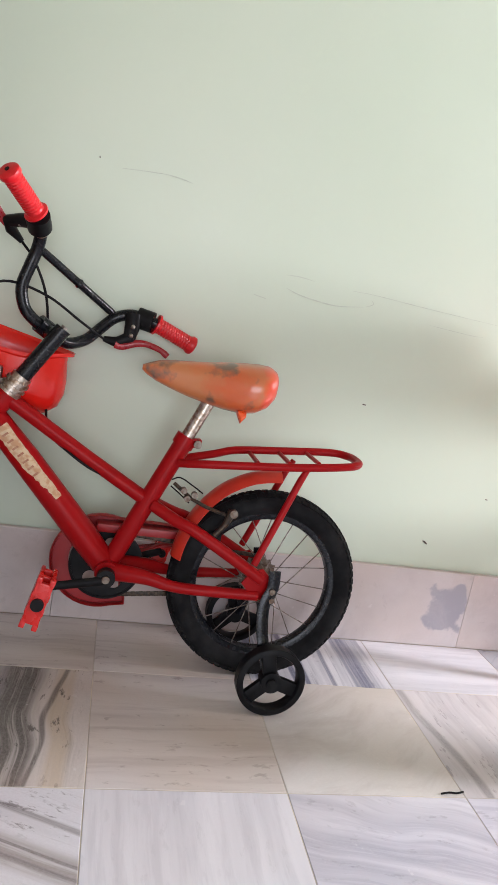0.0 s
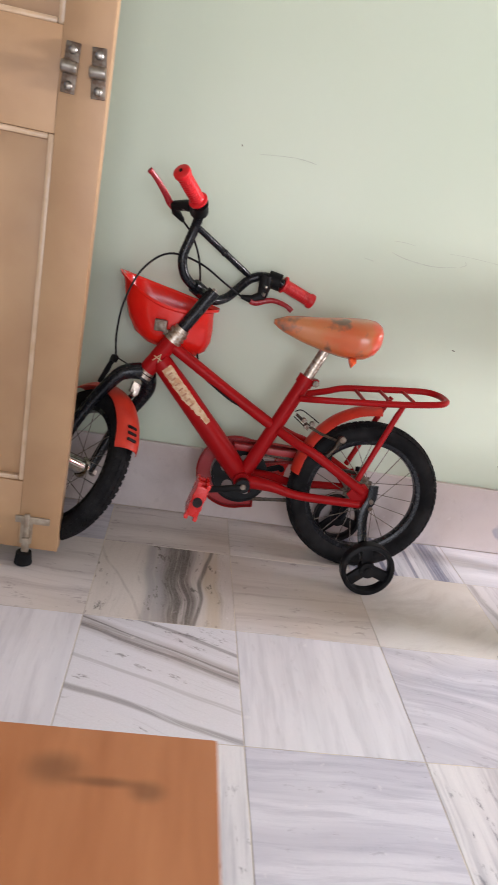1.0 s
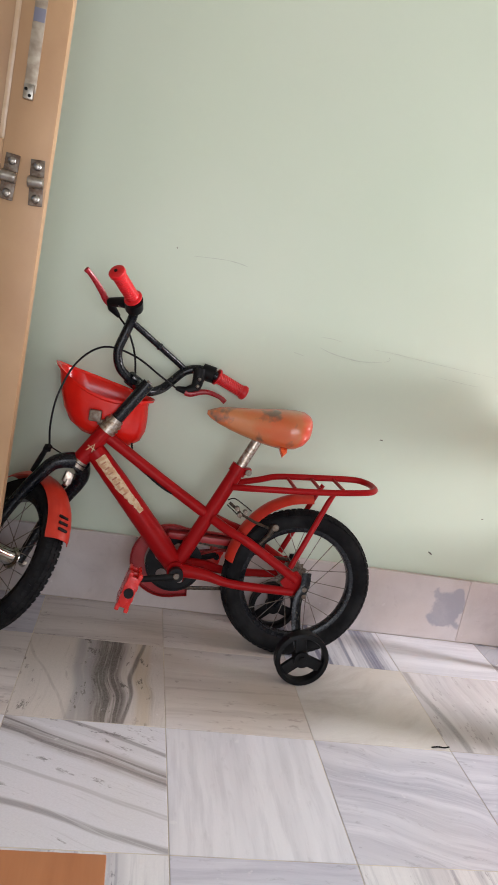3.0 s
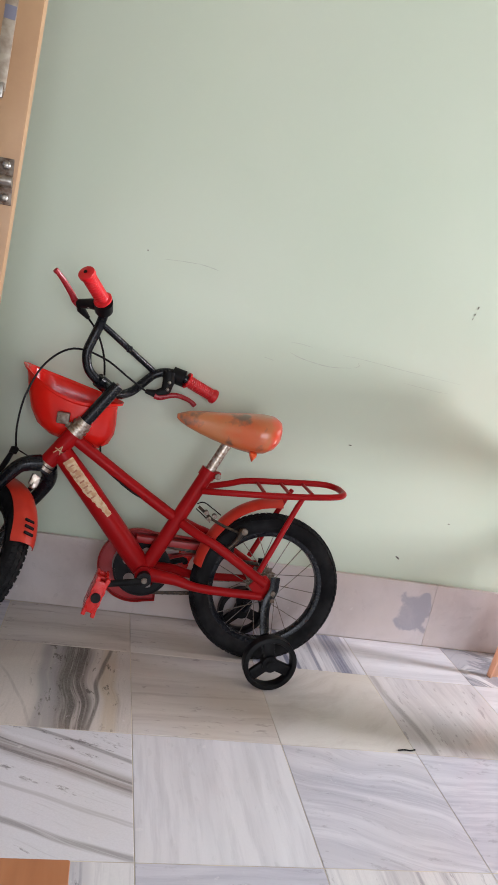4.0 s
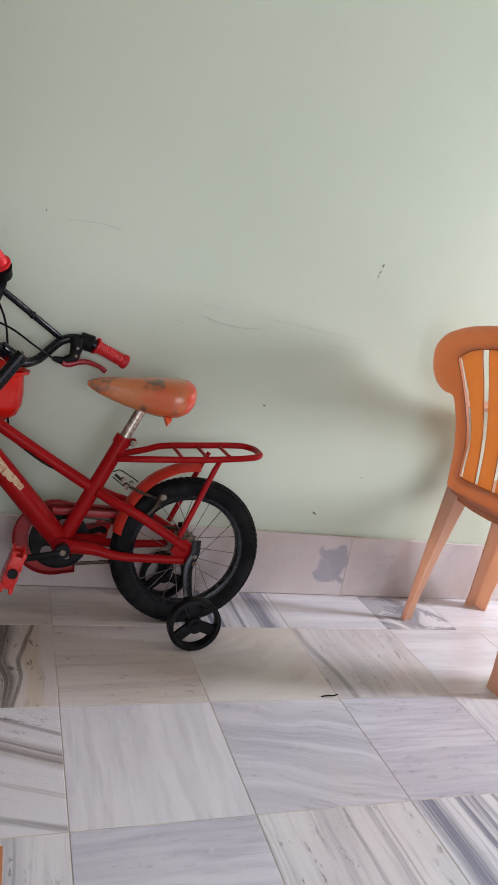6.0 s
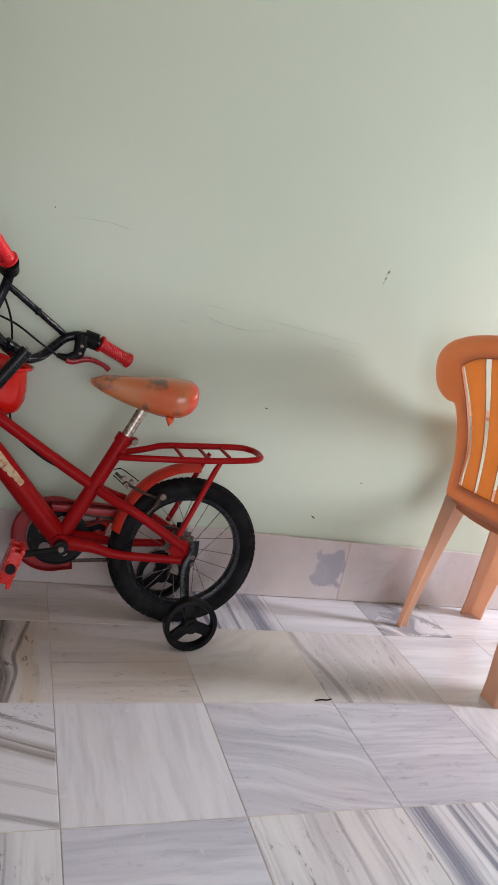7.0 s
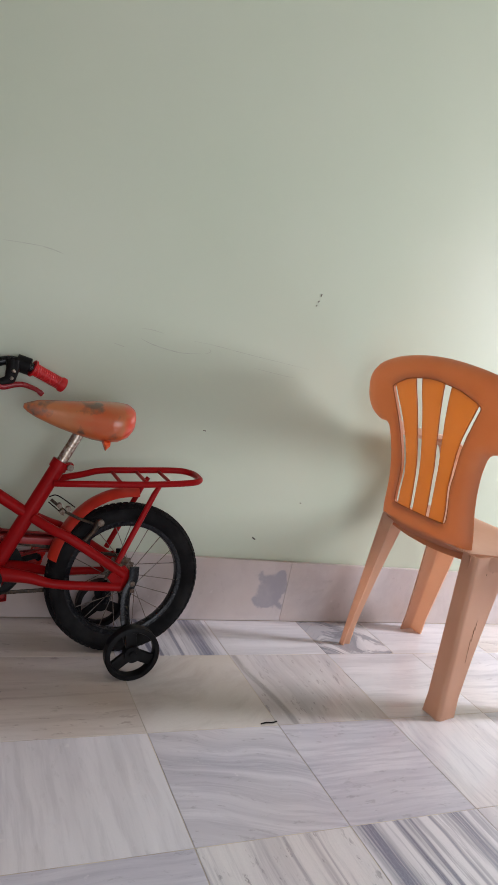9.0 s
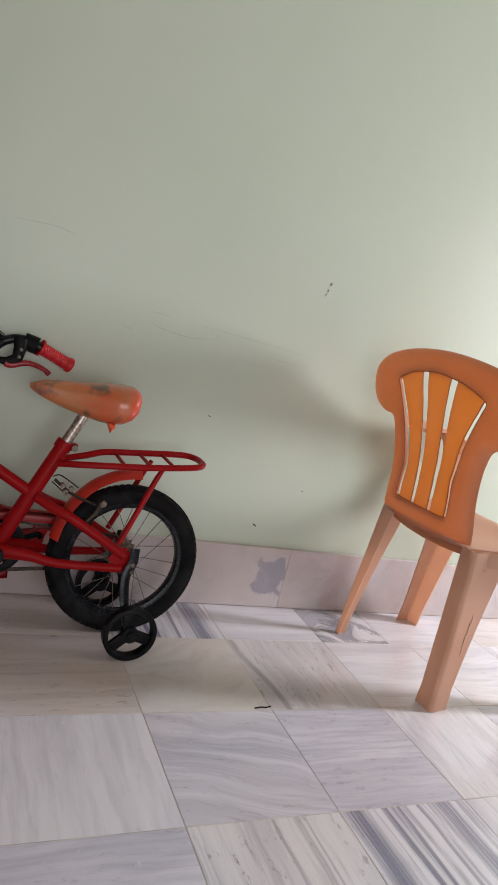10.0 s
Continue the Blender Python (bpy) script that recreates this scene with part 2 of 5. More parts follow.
def marble(name, pale, vein, stretch=(1.0, 8.0, 1.0), turn=0.0, lo=0.5, hi=0.72, warp=0.25, scale=3.0, stain=(0.62, 0.52, 0.42), stain_share=0.25, rough=0.2, bands=(), specks=0.35, spot=None):
    """Marble whose veins run along the piece's own x axis; every piece has its own stretch of it."""
    pale = [min(k * v, 0.8) for k, v in zip((1.045, 1.06, 1.085), pale)]
    m = material(name, pale, rough)
    t = m.node_tree
    n, l, b = t.nodes, t.links, t.nodes["Principled BSDF"]

    def vec(op, first, second=None, value=None):
        x = n.new("ShaderNodeVectorMath")
        x.operation = op
        l.new(first, x.inputs[0])
        if second is not None:
            l.new(second, x.inputs[1])
        if value is not None:
            if op == "SCALE":
                x.inputs["Scale"].default_value = value
            else:
                x.inputs[1].default_value = value
        return x

    def grain(at, size, detail, stretched, rough_noise=0.55):
        mp = n.new("ShaderNodeMapping")
        mp.inputs["Scale"].default_value = stretched
        l.new(at, mp.inputs["Vector"])
        x = n.new("ShaderNodeTexNoise")
        x.inputs["Scale"].default_value, x.inputs["Detail"].default_value, x.inputs["Roughness"].default_value = size, detail, rough_noise
        l.new(mp.outputs["Vector"], x.inputs["Vector"])
        return x.outputs["Fac"]

    def ease(value, lo_, hi_, to=1.0, start=0.0):
        x = n.new("ShaderNodeMapRange")
        x.interpolation_type = "SMOOTHSTEP"
        for key, v in (("From Min", lo_), ("From Max", hi_), ("To Min", start), ("To Max", to)):
            x.inputs[key].default_value = v
        l.new(value, x.inputs["Value"])
        return x.outputs["Result"]

    def times(first, second):
        x = n.new("ShaderNodeMath")
        x.operation, x.use_clamp = "MULTIPLY", True
        l.new(first, x.inputs[0])
        l.new(second, x.inputs[1])
        return x.outputs["Value"]

    def over(base_, share_, colour):
        x = n.new("ShaderNodeMixRGB")
        l.new(share_, x.inputs["Fac"])
        l.new(base_, x.inputs[1])
        x.inputs[2].default_value = (*colour, 1)
        return x.outputs["Color"]

    co, info = n.new("ShaderNodeTexCoord"), n.new("ShaderNodeObjectInfo")
    off = n.new("ShaderNodeVectorMath")
    off.operation = "SCALE"
    off.inputs[0].default_value = (37.0, 61.0, 23.0)
    l.new(info.outputs["Random"], off.inputs["Scale"])
    turned = n.new("ShaderNodeMapping")
    turned.inputs["Rotation"].default_value = (0, 0, radians(turn))
    l.new(co.outputs["Object"], turned.inputs["Vector"])
    own = vec("ADD", turned.outputs["Vector"], off.outputs["Vector"]).outputs["Vector"]
    wn = n.new("ShaderNodeTexNoise")
    wn.inputs["Scale"].default_value, wn.inputs["Detail"].default_value = 3.2, 2.0
    l.new(own, wn.inputs["Vector"])
    centred = vec("SUBTRACT", wn.outputs["Color"], value=(0.5, 0.5, 0.5)).outputs["Vector"]
    sway = vec("SCALE", centred, value=warp * 0.3).outputs["Vector"]
    flow = vec("ADD", own, sway).outputs["Vector"]
    # broad soft clouds, streaks within them, thin threads and dark pits
    middle = [0.55 * p + 0.45 * v for p, v in zip(pale, vein)]
    broad = grain(flow, scale * 0.8, 3, stretch)
    cloud = ease(broad, lo - 0.06, hi + 0.02)
    streak = grain(flow, scale * 1.7, 8, (stretch[0] * 1.2, stretch[1] * 1.5, 1.0), 0.66)
    thread = grain(flow, scale * 2.2, 6, (stretch[0] * 1.6, stretch[1] * 4.0, 1.0), 0.6)
    base = n.new("ShaderNodeMixRGB")
    l.new(cloud, base.inputs["Fac"])
    base.inputs[1].default_value, base.inputs[2].default_value = (*pale, 1), (*middle, 1)
    colour_ = base.outputs["Color"]
    colour_ = over(colour_, ease(streak, lo, hi, 0.55), vein)
    colour_ = over(colour_, ease(thread, 0.56, 0.74, 0.24), [0.3 * p + 0.7 * v for p, v in zip(pale, vein)])
    # bands at their places across one tile: (angle, offset, half width, share, colour)
    for angle, offset, half, depth, *tone in bands:
        across = vec("DOT_PRODUCT", vec("ADD", co.outputs["Object"], sway).outputs["Vector"], value=(-math.sin(radians(angle)), math.cos(radians(angle)), 0))
        dist = n.new("ShaderNodeMath")
        dist.operation = "SUBTRACT"
        dist.inputs[1].default_value = offset
        l.new(across.outputs["Value"], dist.inputs[0])
        away = n.new("ShaderNodeMath")
        away.operation = "ABSOLUTE"
        l.new(dist.outputs["Value"], away.inputs[0])
        fade = ease(away.outputs["Value"], half * 0.35, half * 1.15, 0.0, depth)
        torn = ease(streak if tone else thread, 0.3, 0.56, 1.0, 0.35)
        colour_ = over(colour_, times(fade, torn), tone[0] if tone else vein)
    pits = grain(flow, 24.0, 5, (1.0, 2.6, 1.0), 0.7)
    colour_ = over(colour_, times(ease(pits, 0.575, 0.66, specks), ease(broad, 0.42, 0.56)), [0.55 * v for v in vein])
    glints = grain(own, 46.0, 3, (1.0, 1.0, 1.0))
    colour_ = over(colour_, ease(glints, 0.68, 0.76, 0.35), (0.82, 0.81, 0.82))
    fine = grain(own, 210.0, 3, (1.0, 1.4, 1.0), 0.7)
    colour_ = over(colour_, ease(fine, 0.3, 0.7, 0.22), [0.6 * p + 0.4 * v for p, v in zip(pale, vein)])
    big = grain(own, 4.0, 1, (1.0, 1.0, 1.0))
    colour_ = over(colour_, ease(big, 0.3, 0.8, stain_share), stain)
    if spot:
        x, z, rx, rz, tone = spot
        place = n.new("ShaderNodeMapping")
        place.vector_type = "TEXTURE"
        place.inputs["Location"].default_value, place.inputs["Scale"].default_value = (x, 0, z), (rx, 10.0, rz)
        ragged = n.new("ShaderNodeTexNoise")
        ragged.inputs["Scale"].default_value, ragged.inputs["Detail"].default_value = 17.0, 4.0
        l.new(co.outputs["Object"], ragged.inputs["Vector"])
        jag = vec("SCALE", vec("SUBTRACT", ragged.outputs["Color"], value=(0.5, 0.5, 0.5)).outputs["Vector"], value=0.13).outputs["Vector"]
        l.new(vec("ADD", co.outputs["Object"], jag).outputs["Vector"], place.inputs["Vector"])
        size = vec("LENGTH", place.outputs["Vector"]).outputs["Value"]
        colour_ = over(colour_, times(ease(size, 0.82, 1.06, 0.0, 1.0), ease(streak, 0.2, 0.5, 1.0, 0.6)), tone)
    l.new(colour_, b.inputs["Base Color"])
    l.new(ease(big, 0.25, 0.75, rough + 0.06, rough - 0.03), b.inputs["Roughness"])
    bp = n.new("ShaderNodeBump")
    bp.inputs["Strength"].default_value, bp.inputs["Distance"].default_value = 0.05, 0.0006
    l.new(fine, bp.inputs["Height"])
    l.new(bp.outputs["Normal"], b.inputs["Normal"])
    return m


LILAC = (0.40, 0.40, 0.48)
MARBLE = marble("pale_marble", (0.69, 0.675, 0.70), LILAC, lo=0.46, hi=0.70)
MARBLE_FAINT = marble("faint_veined_marble", (0.70, 0.69, 0.715), (0.50, 0.50, 0.55), stretch=(0.7, 6, 1), lo=0.44, hi=0.68, warp=0.12, stain_share=0.1, specks=0.15)
MARBLE_LILAC = marble("lilac_threaded_marble", (0.63, 0.62, 0.67), (0.38, 0.38, 0.47), stretch=(0.8, 9, 1), lo=0.42, hi=0.66, warp=0.15, stain_share=0.08)
MARBLE_CURVED = marble("curved_vein_marble", (0.64, 0.63, 0.675), (0.37, 0.37, 0.45), stretch=(0.7, 8, 1), turn=20, lo=0.44, hi=0.68, warp=0.5, stain_share=0.14, bands=((-19, 0.028, 0.02, 0.7), (-24, -0.03, 0.035, 0.4), (-17, 0.09, 0.02, 0.3)))
MARBLE_STRIPED = marble("striped_marble", (0.70, 0.69, 0.72), (0.15, 0.16, 0.24), stretch=(0.5, 9, 1), lo=0.48, hi=0.64, warp=0.1, scale=2.6, stain_share=0.08, bands=((0, 0.118, 0.030, 0.95), (1, 0.05, 0.009, 1.0), (-1, 0.024, 0.007, 0.9), (2, -0.095, 0.022, 0.85), (0, -0.03, 0.007, 0.8)))
MARBLE_LINED = marble("speckled_line_marble", (0.70, 0.685, 0.69), (0.34, 0.34, 0.40), stretch=(0.6, 8, 1), lo=0.48, hi=0.7, warp=0.12, stain_share=0.15, specks=0.9, bands=((0, 0.035, 0.014, 0.5), (0, -0.012, 0.004, 0.9), (0, -0.06, 0.008, 0.6), (0, -0.075, 0.003, 0.8)))
MARBLE_DARK = marble("dark_banded_marble", (0.62, 0.57, 0.53), (0.12, 0.11, 0.105), stretch=(0.7, 7.5, 1), lo=0.56, hi=0.80, warp=0.35, scale=2.2, stain=(0.6, 0.50, 0.40), stain_share=0.2, specks=0.8,
                     bands=((0, 0.018, 0.036, 0.9, (0.33, 0.32, 0.34)), (0, -0.104, 0.022, 0.5, (0.54, 0.42, 0.25)), (0, -0.030, 0.042, 1.1), (-8, -0.082, 0.006, 0.8), (22, 0.095, 0.004, 0.25)))
MARBLE_BANDED = marble("slant_banded_marble", (0.68, 0.67, 0.70), (0.2, 0.185, 0.19), stretch=(0.7, 8.5, 1), turn=22, lo=0.56, hi=0.86, warp=0.14, scale=3.0, stain_share=0.15, specks=0.7, bands=((-22.4, 0.064, 0.027, 0.9, (0.30, 0.27, 0.26)), (-22.4, 0.055, 0.005, 0.9), (-23, 0.075, 0.003, 0.9), (-16.7, -0.093, 0.009, 0.7), (-20, -0.02, 0.006, 0.35), (-24, 0.125, 0.006, 0.7)))
MARBLE_WARM = marble("warm_marble", (0.66, 0.62, 0.595), (0.42, 0.38, 0.385), stretch=(0.8, 7, 1), lo=0.48, hi=0.72, stain=(0.57, 0.48, 0.37), stain_share=0.45, specks=0.6, bands=((3, -0.085, 0.014, 0.5), (1, 0.0, 0.005, 0.4)))
MARBLE_CLOUDY = marble("cloudy_warm_marble", (0.66, 0.63, 0.60), (0.44, 0.40, 0.38), stretch=(1.0, 3.0, 1), turn=-25, lo=0.46, hi=0.74, warp=0.8, scale=2.2, stain=(0.56, 0.48, 0.36), stain_share=0.45, specks=0.2)
MARBLE_EDGED = marble("dark_edged_marble", (0.66, 0.64, 0.65), (0.40, 0.38, 0.42), stretch=(0.8, 6, 1), lo=0.46, hi=0.7, warp=0.2, stain_share=0.2, specks=0.6, bands=((4, 0.122, 0.010, 0.7, (0.25, 0.245, 0.26)), (2, 0.03, 0.05, 0.3)))
MARBLE_SWIRL = marble("swirled_marble", (0.68, 0.67, 0.69), (0.05, 0.06, 0.10), stretch=(1.4, 3.0, 1), turn=30, lo=0.47, hi=0.57, warp=1.5, scale=3.0, stain_share=0.05, specks=0.1)
SKIRT_TONES = dict(stretch=(1.3, 1.0, 1.8), turn=20, lo=0.44, hi=0.72, warp=0.8, scale=4.0, stain=(0.52, 0.42, 0.36), stain_share=0.6, rough=0.32, specks=0.2)
MARBLE_SKIRT = marble("pinkish_skirting_marble", (0.60, 0.545, 0.535), (0.43, 0.385, 0.39), **SKIRT_TONES)
MARBLE_SKIRT_SPOT = marble("pinkish_skirting_marble_with_grey_patch", (0.60, 0.545, 0.535), (0.43, 0.385, 0.39), spot=(0.424, 0.006, 0.058, 0.056, (0.36, 0.345, 0.39)), **SKIRT_TONES)
SCUFF = varied("grey_scuff", (0.46, 0.51, 0.43), (0.52, 0.59, 0.49), 0.7, scale=60)
DARK_SPOT = varied("dark_speck", (0.07, 0.06, 0.05), (0.13, 0.11, 0.09), 0.8, scale=90)
GROUT = varied("dusty_grout", (0.40, 0.365, 0.32), (0.66, 0.60, 0.48), 0.9, scale=7, lo=0.42, hi=0.62)


# ---------------------------------------------------------------- mesh helpers
def finish(name, bm, mat, parent=None, label="", smooth=True, kind=""):
    me = bpy.data.meshes.new(name)
    bmesh.ops.recalc_face_normals(bm, faces=bm.faces)
    bm.to_mesh(me)
    bm.free()
    me.materials.append(mat)
    if smooth:
        me.shade_smooth()
        me.set_sharp_from_angle(angle=radians(38))
    ob = new(name, me)
    ob.parent = parent
    if label:
        ob["label"] = label
    if kind:
        ob["kind"] = kind
    return ob


def part(name, bm, mat, parent, label=""):
    return finish(name, bm, mat, parent, label)


def thing(name, x=0, y=0, z=0, rz=0, label="", category="", group="", kind=""):
    ob = new(name)
    ob.matrix_basis = pose(x, y, z, 0, 0, rz)
    return tagged(ob, label, category, group, kind)


def box(bm, lo, hi, bevel=0.0, m=None):
    c = [(a + b) / 2 for a, b in zip(lo, hi)]
    s = [abs(b - a) for a, b in zip(lo, hi)]
    mat = Matrix.Translation(c) @ Matrix.Diagonal((*s, 1))
    r = bmesh.ops.create_cube(bm, size=1, matrix=mat)
    vs = r["verts"]
    if bevel:
        es = list({e for v in vs for e in v.link_edges})
        rb = bmesh.ops.bevel(bm, geom=es, offset=bevel, segments=2, profile=0.6, affect="EDGES", clamp_overlap=True)
        vs = list({v for f in rb["faces"] for v in f.verts} | {v for v in vs if v.is_valid})
    if m is not None:
        bmesh.ops.transform(bm, matrix=m, verts=vs)
    return vs


def smooth_path(pts, n=6):
    """A Catmull-Rom line through the points."""
    p = [Vector(q) for q in pts]
    if len(p) < 3:
        return p
    p = [p[0] * 2 - p[1]] + p + [p[-1] * 2 - p[-2]]
    out = []
    for i in range(1, len(p) - 2):
        for k in range(n):
            t = k / n
            a, b, c, d = p[i - 1:i + 3]
            out.append(0.5 * ((2 * b) + (c - a) * t + (2 * a - 5 * b + 4 * c - d) * t * t + (3 * b - a - 3 * c + d) * t ** 3))
    out.append(p[-2])
    return out


def sweep(bm, pts, radius, segments=12, closed=False, squash=None, caps=True):
    """A tube along points; radius is a number or one per point; squash flattens it (side, up)."""
    p = [Vector(q) for q in pts]
    n = len(p)
    rad = radius if hasattr(radius, "__len__") else [radius] * n
    side, up = squash or (1, 1)
    tangents = []
    for i in range(n):
        a, b = (p[(i - 1) % n], p[(i + 1) % n]) if closed else (p[max(i - 1, 0)], p[min(i + 1, n - 1)])
        tangents.append((b - a).normalized())
    ref = Vector((0, 1, 0)) if abs(tangents[0].y) < 0.9 else Vector((0, 0, 1))
    rings = []
    u = (ref - tangents[0] * ref.dot(tangents[0])).normalized()
    for i in range(n):
        u = (u - tangents[i] * u.dot(tangents[i])).normalized()
        v = tangents[i].cross(u)
        rings.append([bm.verts.new(p[i] + (u * math.cos(a) * side + v * math.sin(a) * up) * rad[i]) for a in (2 * math.pi * k / segments for k in range(segments))])
    for i in range(n if closed else n - 1):
        a, b = rings[i], rings[(i + 1) % n]
        for k in range(segments):
            bm.faces.new((a[k], a[(k + 1) % segments], b[(k + 1) % segments], b[k]))
    if caps and not closed:
        bm.faces.new(rings[0][::-1])
        bm.faces.new(rings[-1])


def tube(name, pts, radius, mat, parent, label="", segments=12, closed=False, squash=None):
    bm = bmesh.new()
    sweep(bm, pts, radius, segments, closed, squash)
    return part(name, bm, mat, parent, label)


def lathe(bm, profile, segments=32, m=None, closed=True):
    """Turns a profile of (radius, height) about the y axis."""
    rings = []
    for k in range(segments):
        a = 2 * math.pi * k / segments
        rings.append([bm.verts.new(Vector((r * math.cos(a), h, r * math.sin(a)))) for r, h in profile])
    cnt = len(profile)
    for k in range(segments):
        a, b = rings[k], rings[(k + 1) % segments]
        for i in range(cnt if closed else cnt - 1):
            j = (i + 1) % cnt
            bm.faces.new((a[i], a[j], b[j], b[i]))
    if m is not None:
        bmesh.ops.transform(bm, matrix=m, verts=[v for r in rings for v in r])


def disc(bm, c, r, half, segments=24, axis="y"):
    """A short solid cylinder about the y axis."""
    m = Matrix.Translation(c) @ (Matrix.Rotation(radians(90), 4, "X") if axis == "y" else Matrix.Rotation(radians(90), 4, "Y") if axis == "x" else Matrix())
    bmesh.ops.create_cone(bm, cap_ends=True, segments=segments, radius1=r, radius2=r, depth=2 * half, matrix=m)

# ---------------------------------------------------------------- room
WALL_Y, EAST, WEST, SOUTH, TOP = 0.515, 3.4, -1.5, -3.15, 2.8


def slab(name, lo, hi, mat, label="", category="", bevel=0.0):
    bm = bmesh.new()
    box(bm, lo, hi, bevel)
    ob = finish(name, bm, mat, smooth=False)
    return tagged(ob, label, category, kind="structure")


slab("wall_north", (WEST - 0.2, WALL_Y + 0.002, -0.1), (EAST + 0.2, WALL_Y + 0.2, TOP), PAINT_WALL, "pale green painted wall with scuff marks", "wall")
slab("ceiling", (WEST - 0.2, SOUTH - 0.2, TOP + 0.002), (EAST + 0.2, WALL_Y + 0.2, TOP + 0.15), DIM_CEILING, "unseen cream ceiling, darkened to cut bounce light", "ceiling")


def wall_with_opening(name, axis, at, thick, span, opening, label):
    """A wall across x or y with one opening (from, to, sill, head)."""
    bm = bmesh.new()
    a, b, lo, hi = opening
    pieces = [((span[0], -0.1), (a, TOP)), ((b, -0.1), (span[1], TOP)), ((a, hi), (b, TOP))]
    if lo > 0:
        pieces.append(((a, -0.1), (b, lo)))
    for (u0, z0), (u1, z1) in pieces:
        if axis == "x":
            box(bm, (at, u0, z0), (at + thick, u1, z1))
        else:
            box(bm, (u0, at, z0), (u1, at + thick, z1))
    return tagged(finish(name, bm, DIM_BOUNCE_OCHRE, smooth=False), label, "wall", kind="structure")


wall_with_opening("wall_east", "x", EAST, 0.2, (SOUTH - 0.2, WALL_Y), (-0.55, 0.05, 0.85, 1.75), "unseen ochre wall, dulled to cut bounce, with a bright window")
wall_with_opening("wall_west", "x", WEST - 0.2, 0.2, (SOUTH - 0.2, WALL_Y), (-0.72, 0.13, 0.0, 2.05), "unseen ochre wall, dulled to cut bounce, with an open doorway")
# unseen wall; its opening is added to take the rear fill lamp
wall_with_opening("wall_south", "y", SOUTH - 0.2, 0.2, (WEST, EAST), (-1.0, 0.8, 0.2, 1.6), "unseen wall, dulled to cut bounce, opened for the fill lamp")

bm = bmesh.new()
box(bm, (WEST - 0.2, SOUTH - 0.2, -0.1), (EAST + 0.2, WALL_Y + 0.2, -0.0007))
floor = tagged(finish("floor", bm, GROUT, smooth=False), "grey veined marble tile floor", "floor", kind="structure")

T = 0.305
GAP = 0.0005


def tile_mesh(w, d):
    bm = bmesh.new()
    box(bm, (-w / 2 + GAP, -d / 2 + GAP, -0.012), (w / 2 - GAP, d / 2 - GAP, 0.0))
    es = [e for e in bm.edges if all(v.co.z > -0.001 for v in e.verts)]
    bmesh.ops.bevel(bm, geom=es, offset=0.0009, segments=1, affect="EDGES")
    me = bpy.data.meshes.new("tile")
    bm.to_mesh(me)
    bm.free()
    return me


meshes = {}


def lay_tile(x0, y0, x1, y1, mat, turn):
    """One floor tile; turn in quarter turns sets the way its veins run."""
    w, d = (x1 - x0, y1 - y0) if turn % 2 == 0 else (y1 - y0, x1 - x0)
    key = (round(w, 3), round(d, 3), mat.name)
    if key not in meshes:
        meshes[key] = tile_mesh(w, d)
        meshes[key].materials.append(mat)
    ob = new("tile", meshes[key])
    ob.matrix_basis = pose((x0 + x1) / 2, (y0 + y1) / 2, random.uniform(-0.0003, 0.0), 0, 0, 90 * turn)
    ob.parent = floor


KNOWN = {(-2, 0): (MARBLE_DARK, 1), (-2, -1): (MARBLE_BANDED, 0), (-1, 0): (MARBLE_WARM, 0), (-1, -1): (MARBLE_FAINT, 1), (0, 0): (MARBLE_CLOUDY, 2), (0, -1): (MARBLE_CURVED, 0),
         (1, 0): (MARBLE_EDGED, 1), (1, -1): (MARBLE_LILAC, 0), (2, 0): (MARBLE_FAINT, 0), (2, -1): (MARBLE, 1), (-2, -2): (MARBLE_LINED, 1), (-1, -2): (MARBLE_LILAC, 2), (0, -2): (MARBLE_LINED, 1),
         (1, -2): (MARBLE_STRIPED, 1), (2, -2): (MARBLE, 1), (-3, 0): (MARBLE_WARM, 0), (-3, -1): (MARBLE_FAINT, 1),
         (-2, 1): (MARBLE_WARM, 0), (-1, 1): (MARBLE_WARM, 2), (0, 1): (MARBLE_STRIPED, 1), (1, 1): (MARBLE_FAINT, 0), (2, 1): (MARBLE_SWIRL, 0), (3, 1): (MARBLE_FAINT, 0), (3, 0): (MARBLE, 0)}
choices = [MARBLE, MARBLE_FAINT, MARBLE_LILAC, MARBLE_LINED, MARBLE_WARM]
rnd = random.Random(5)
for i in range(-5, 12):
    for j in range(-4, 2):
        mat, turn = KNOWN.get((i, j), (rnd.choice(choices), rnd.randrange(4)))
        x0, x1 = max(i * T, WEST), min((i + 1) * T, EAST)
        y0, y1 = j * T, min((j + 1) * T, WALL_Y - 0.012)
        if j == 1 and i == 2:
            x1 = 0.846
        if j == 1 and i == 3:
            x0 = 0.846
        lay_tile(x0, y0, x1, y1, mat, turn)
bm = bmesh.new()
for i in range(-5, 12):
    for j in range(-11, -4):
        box(bm, (max(i * T, WEST) + GAP, max(j * T, SOUTH) + GAP, -0.012), (min((i + 1) * T, EAST) - GAP, (j + 1) * T - GAP, 0.0))
tagged(finish("tiles_behind", bm, MARBLE, floor, smooth=False), kind="stuff")

# marble skirting in long pieces
skirt = thing("baseboard", 0, 0, 0, label="tall pinkish marble skirting along the wall", category="skirting", kind="structure")
cuts = [WEST, -1.36, -0.404, 0.552, 1.507, EAST]
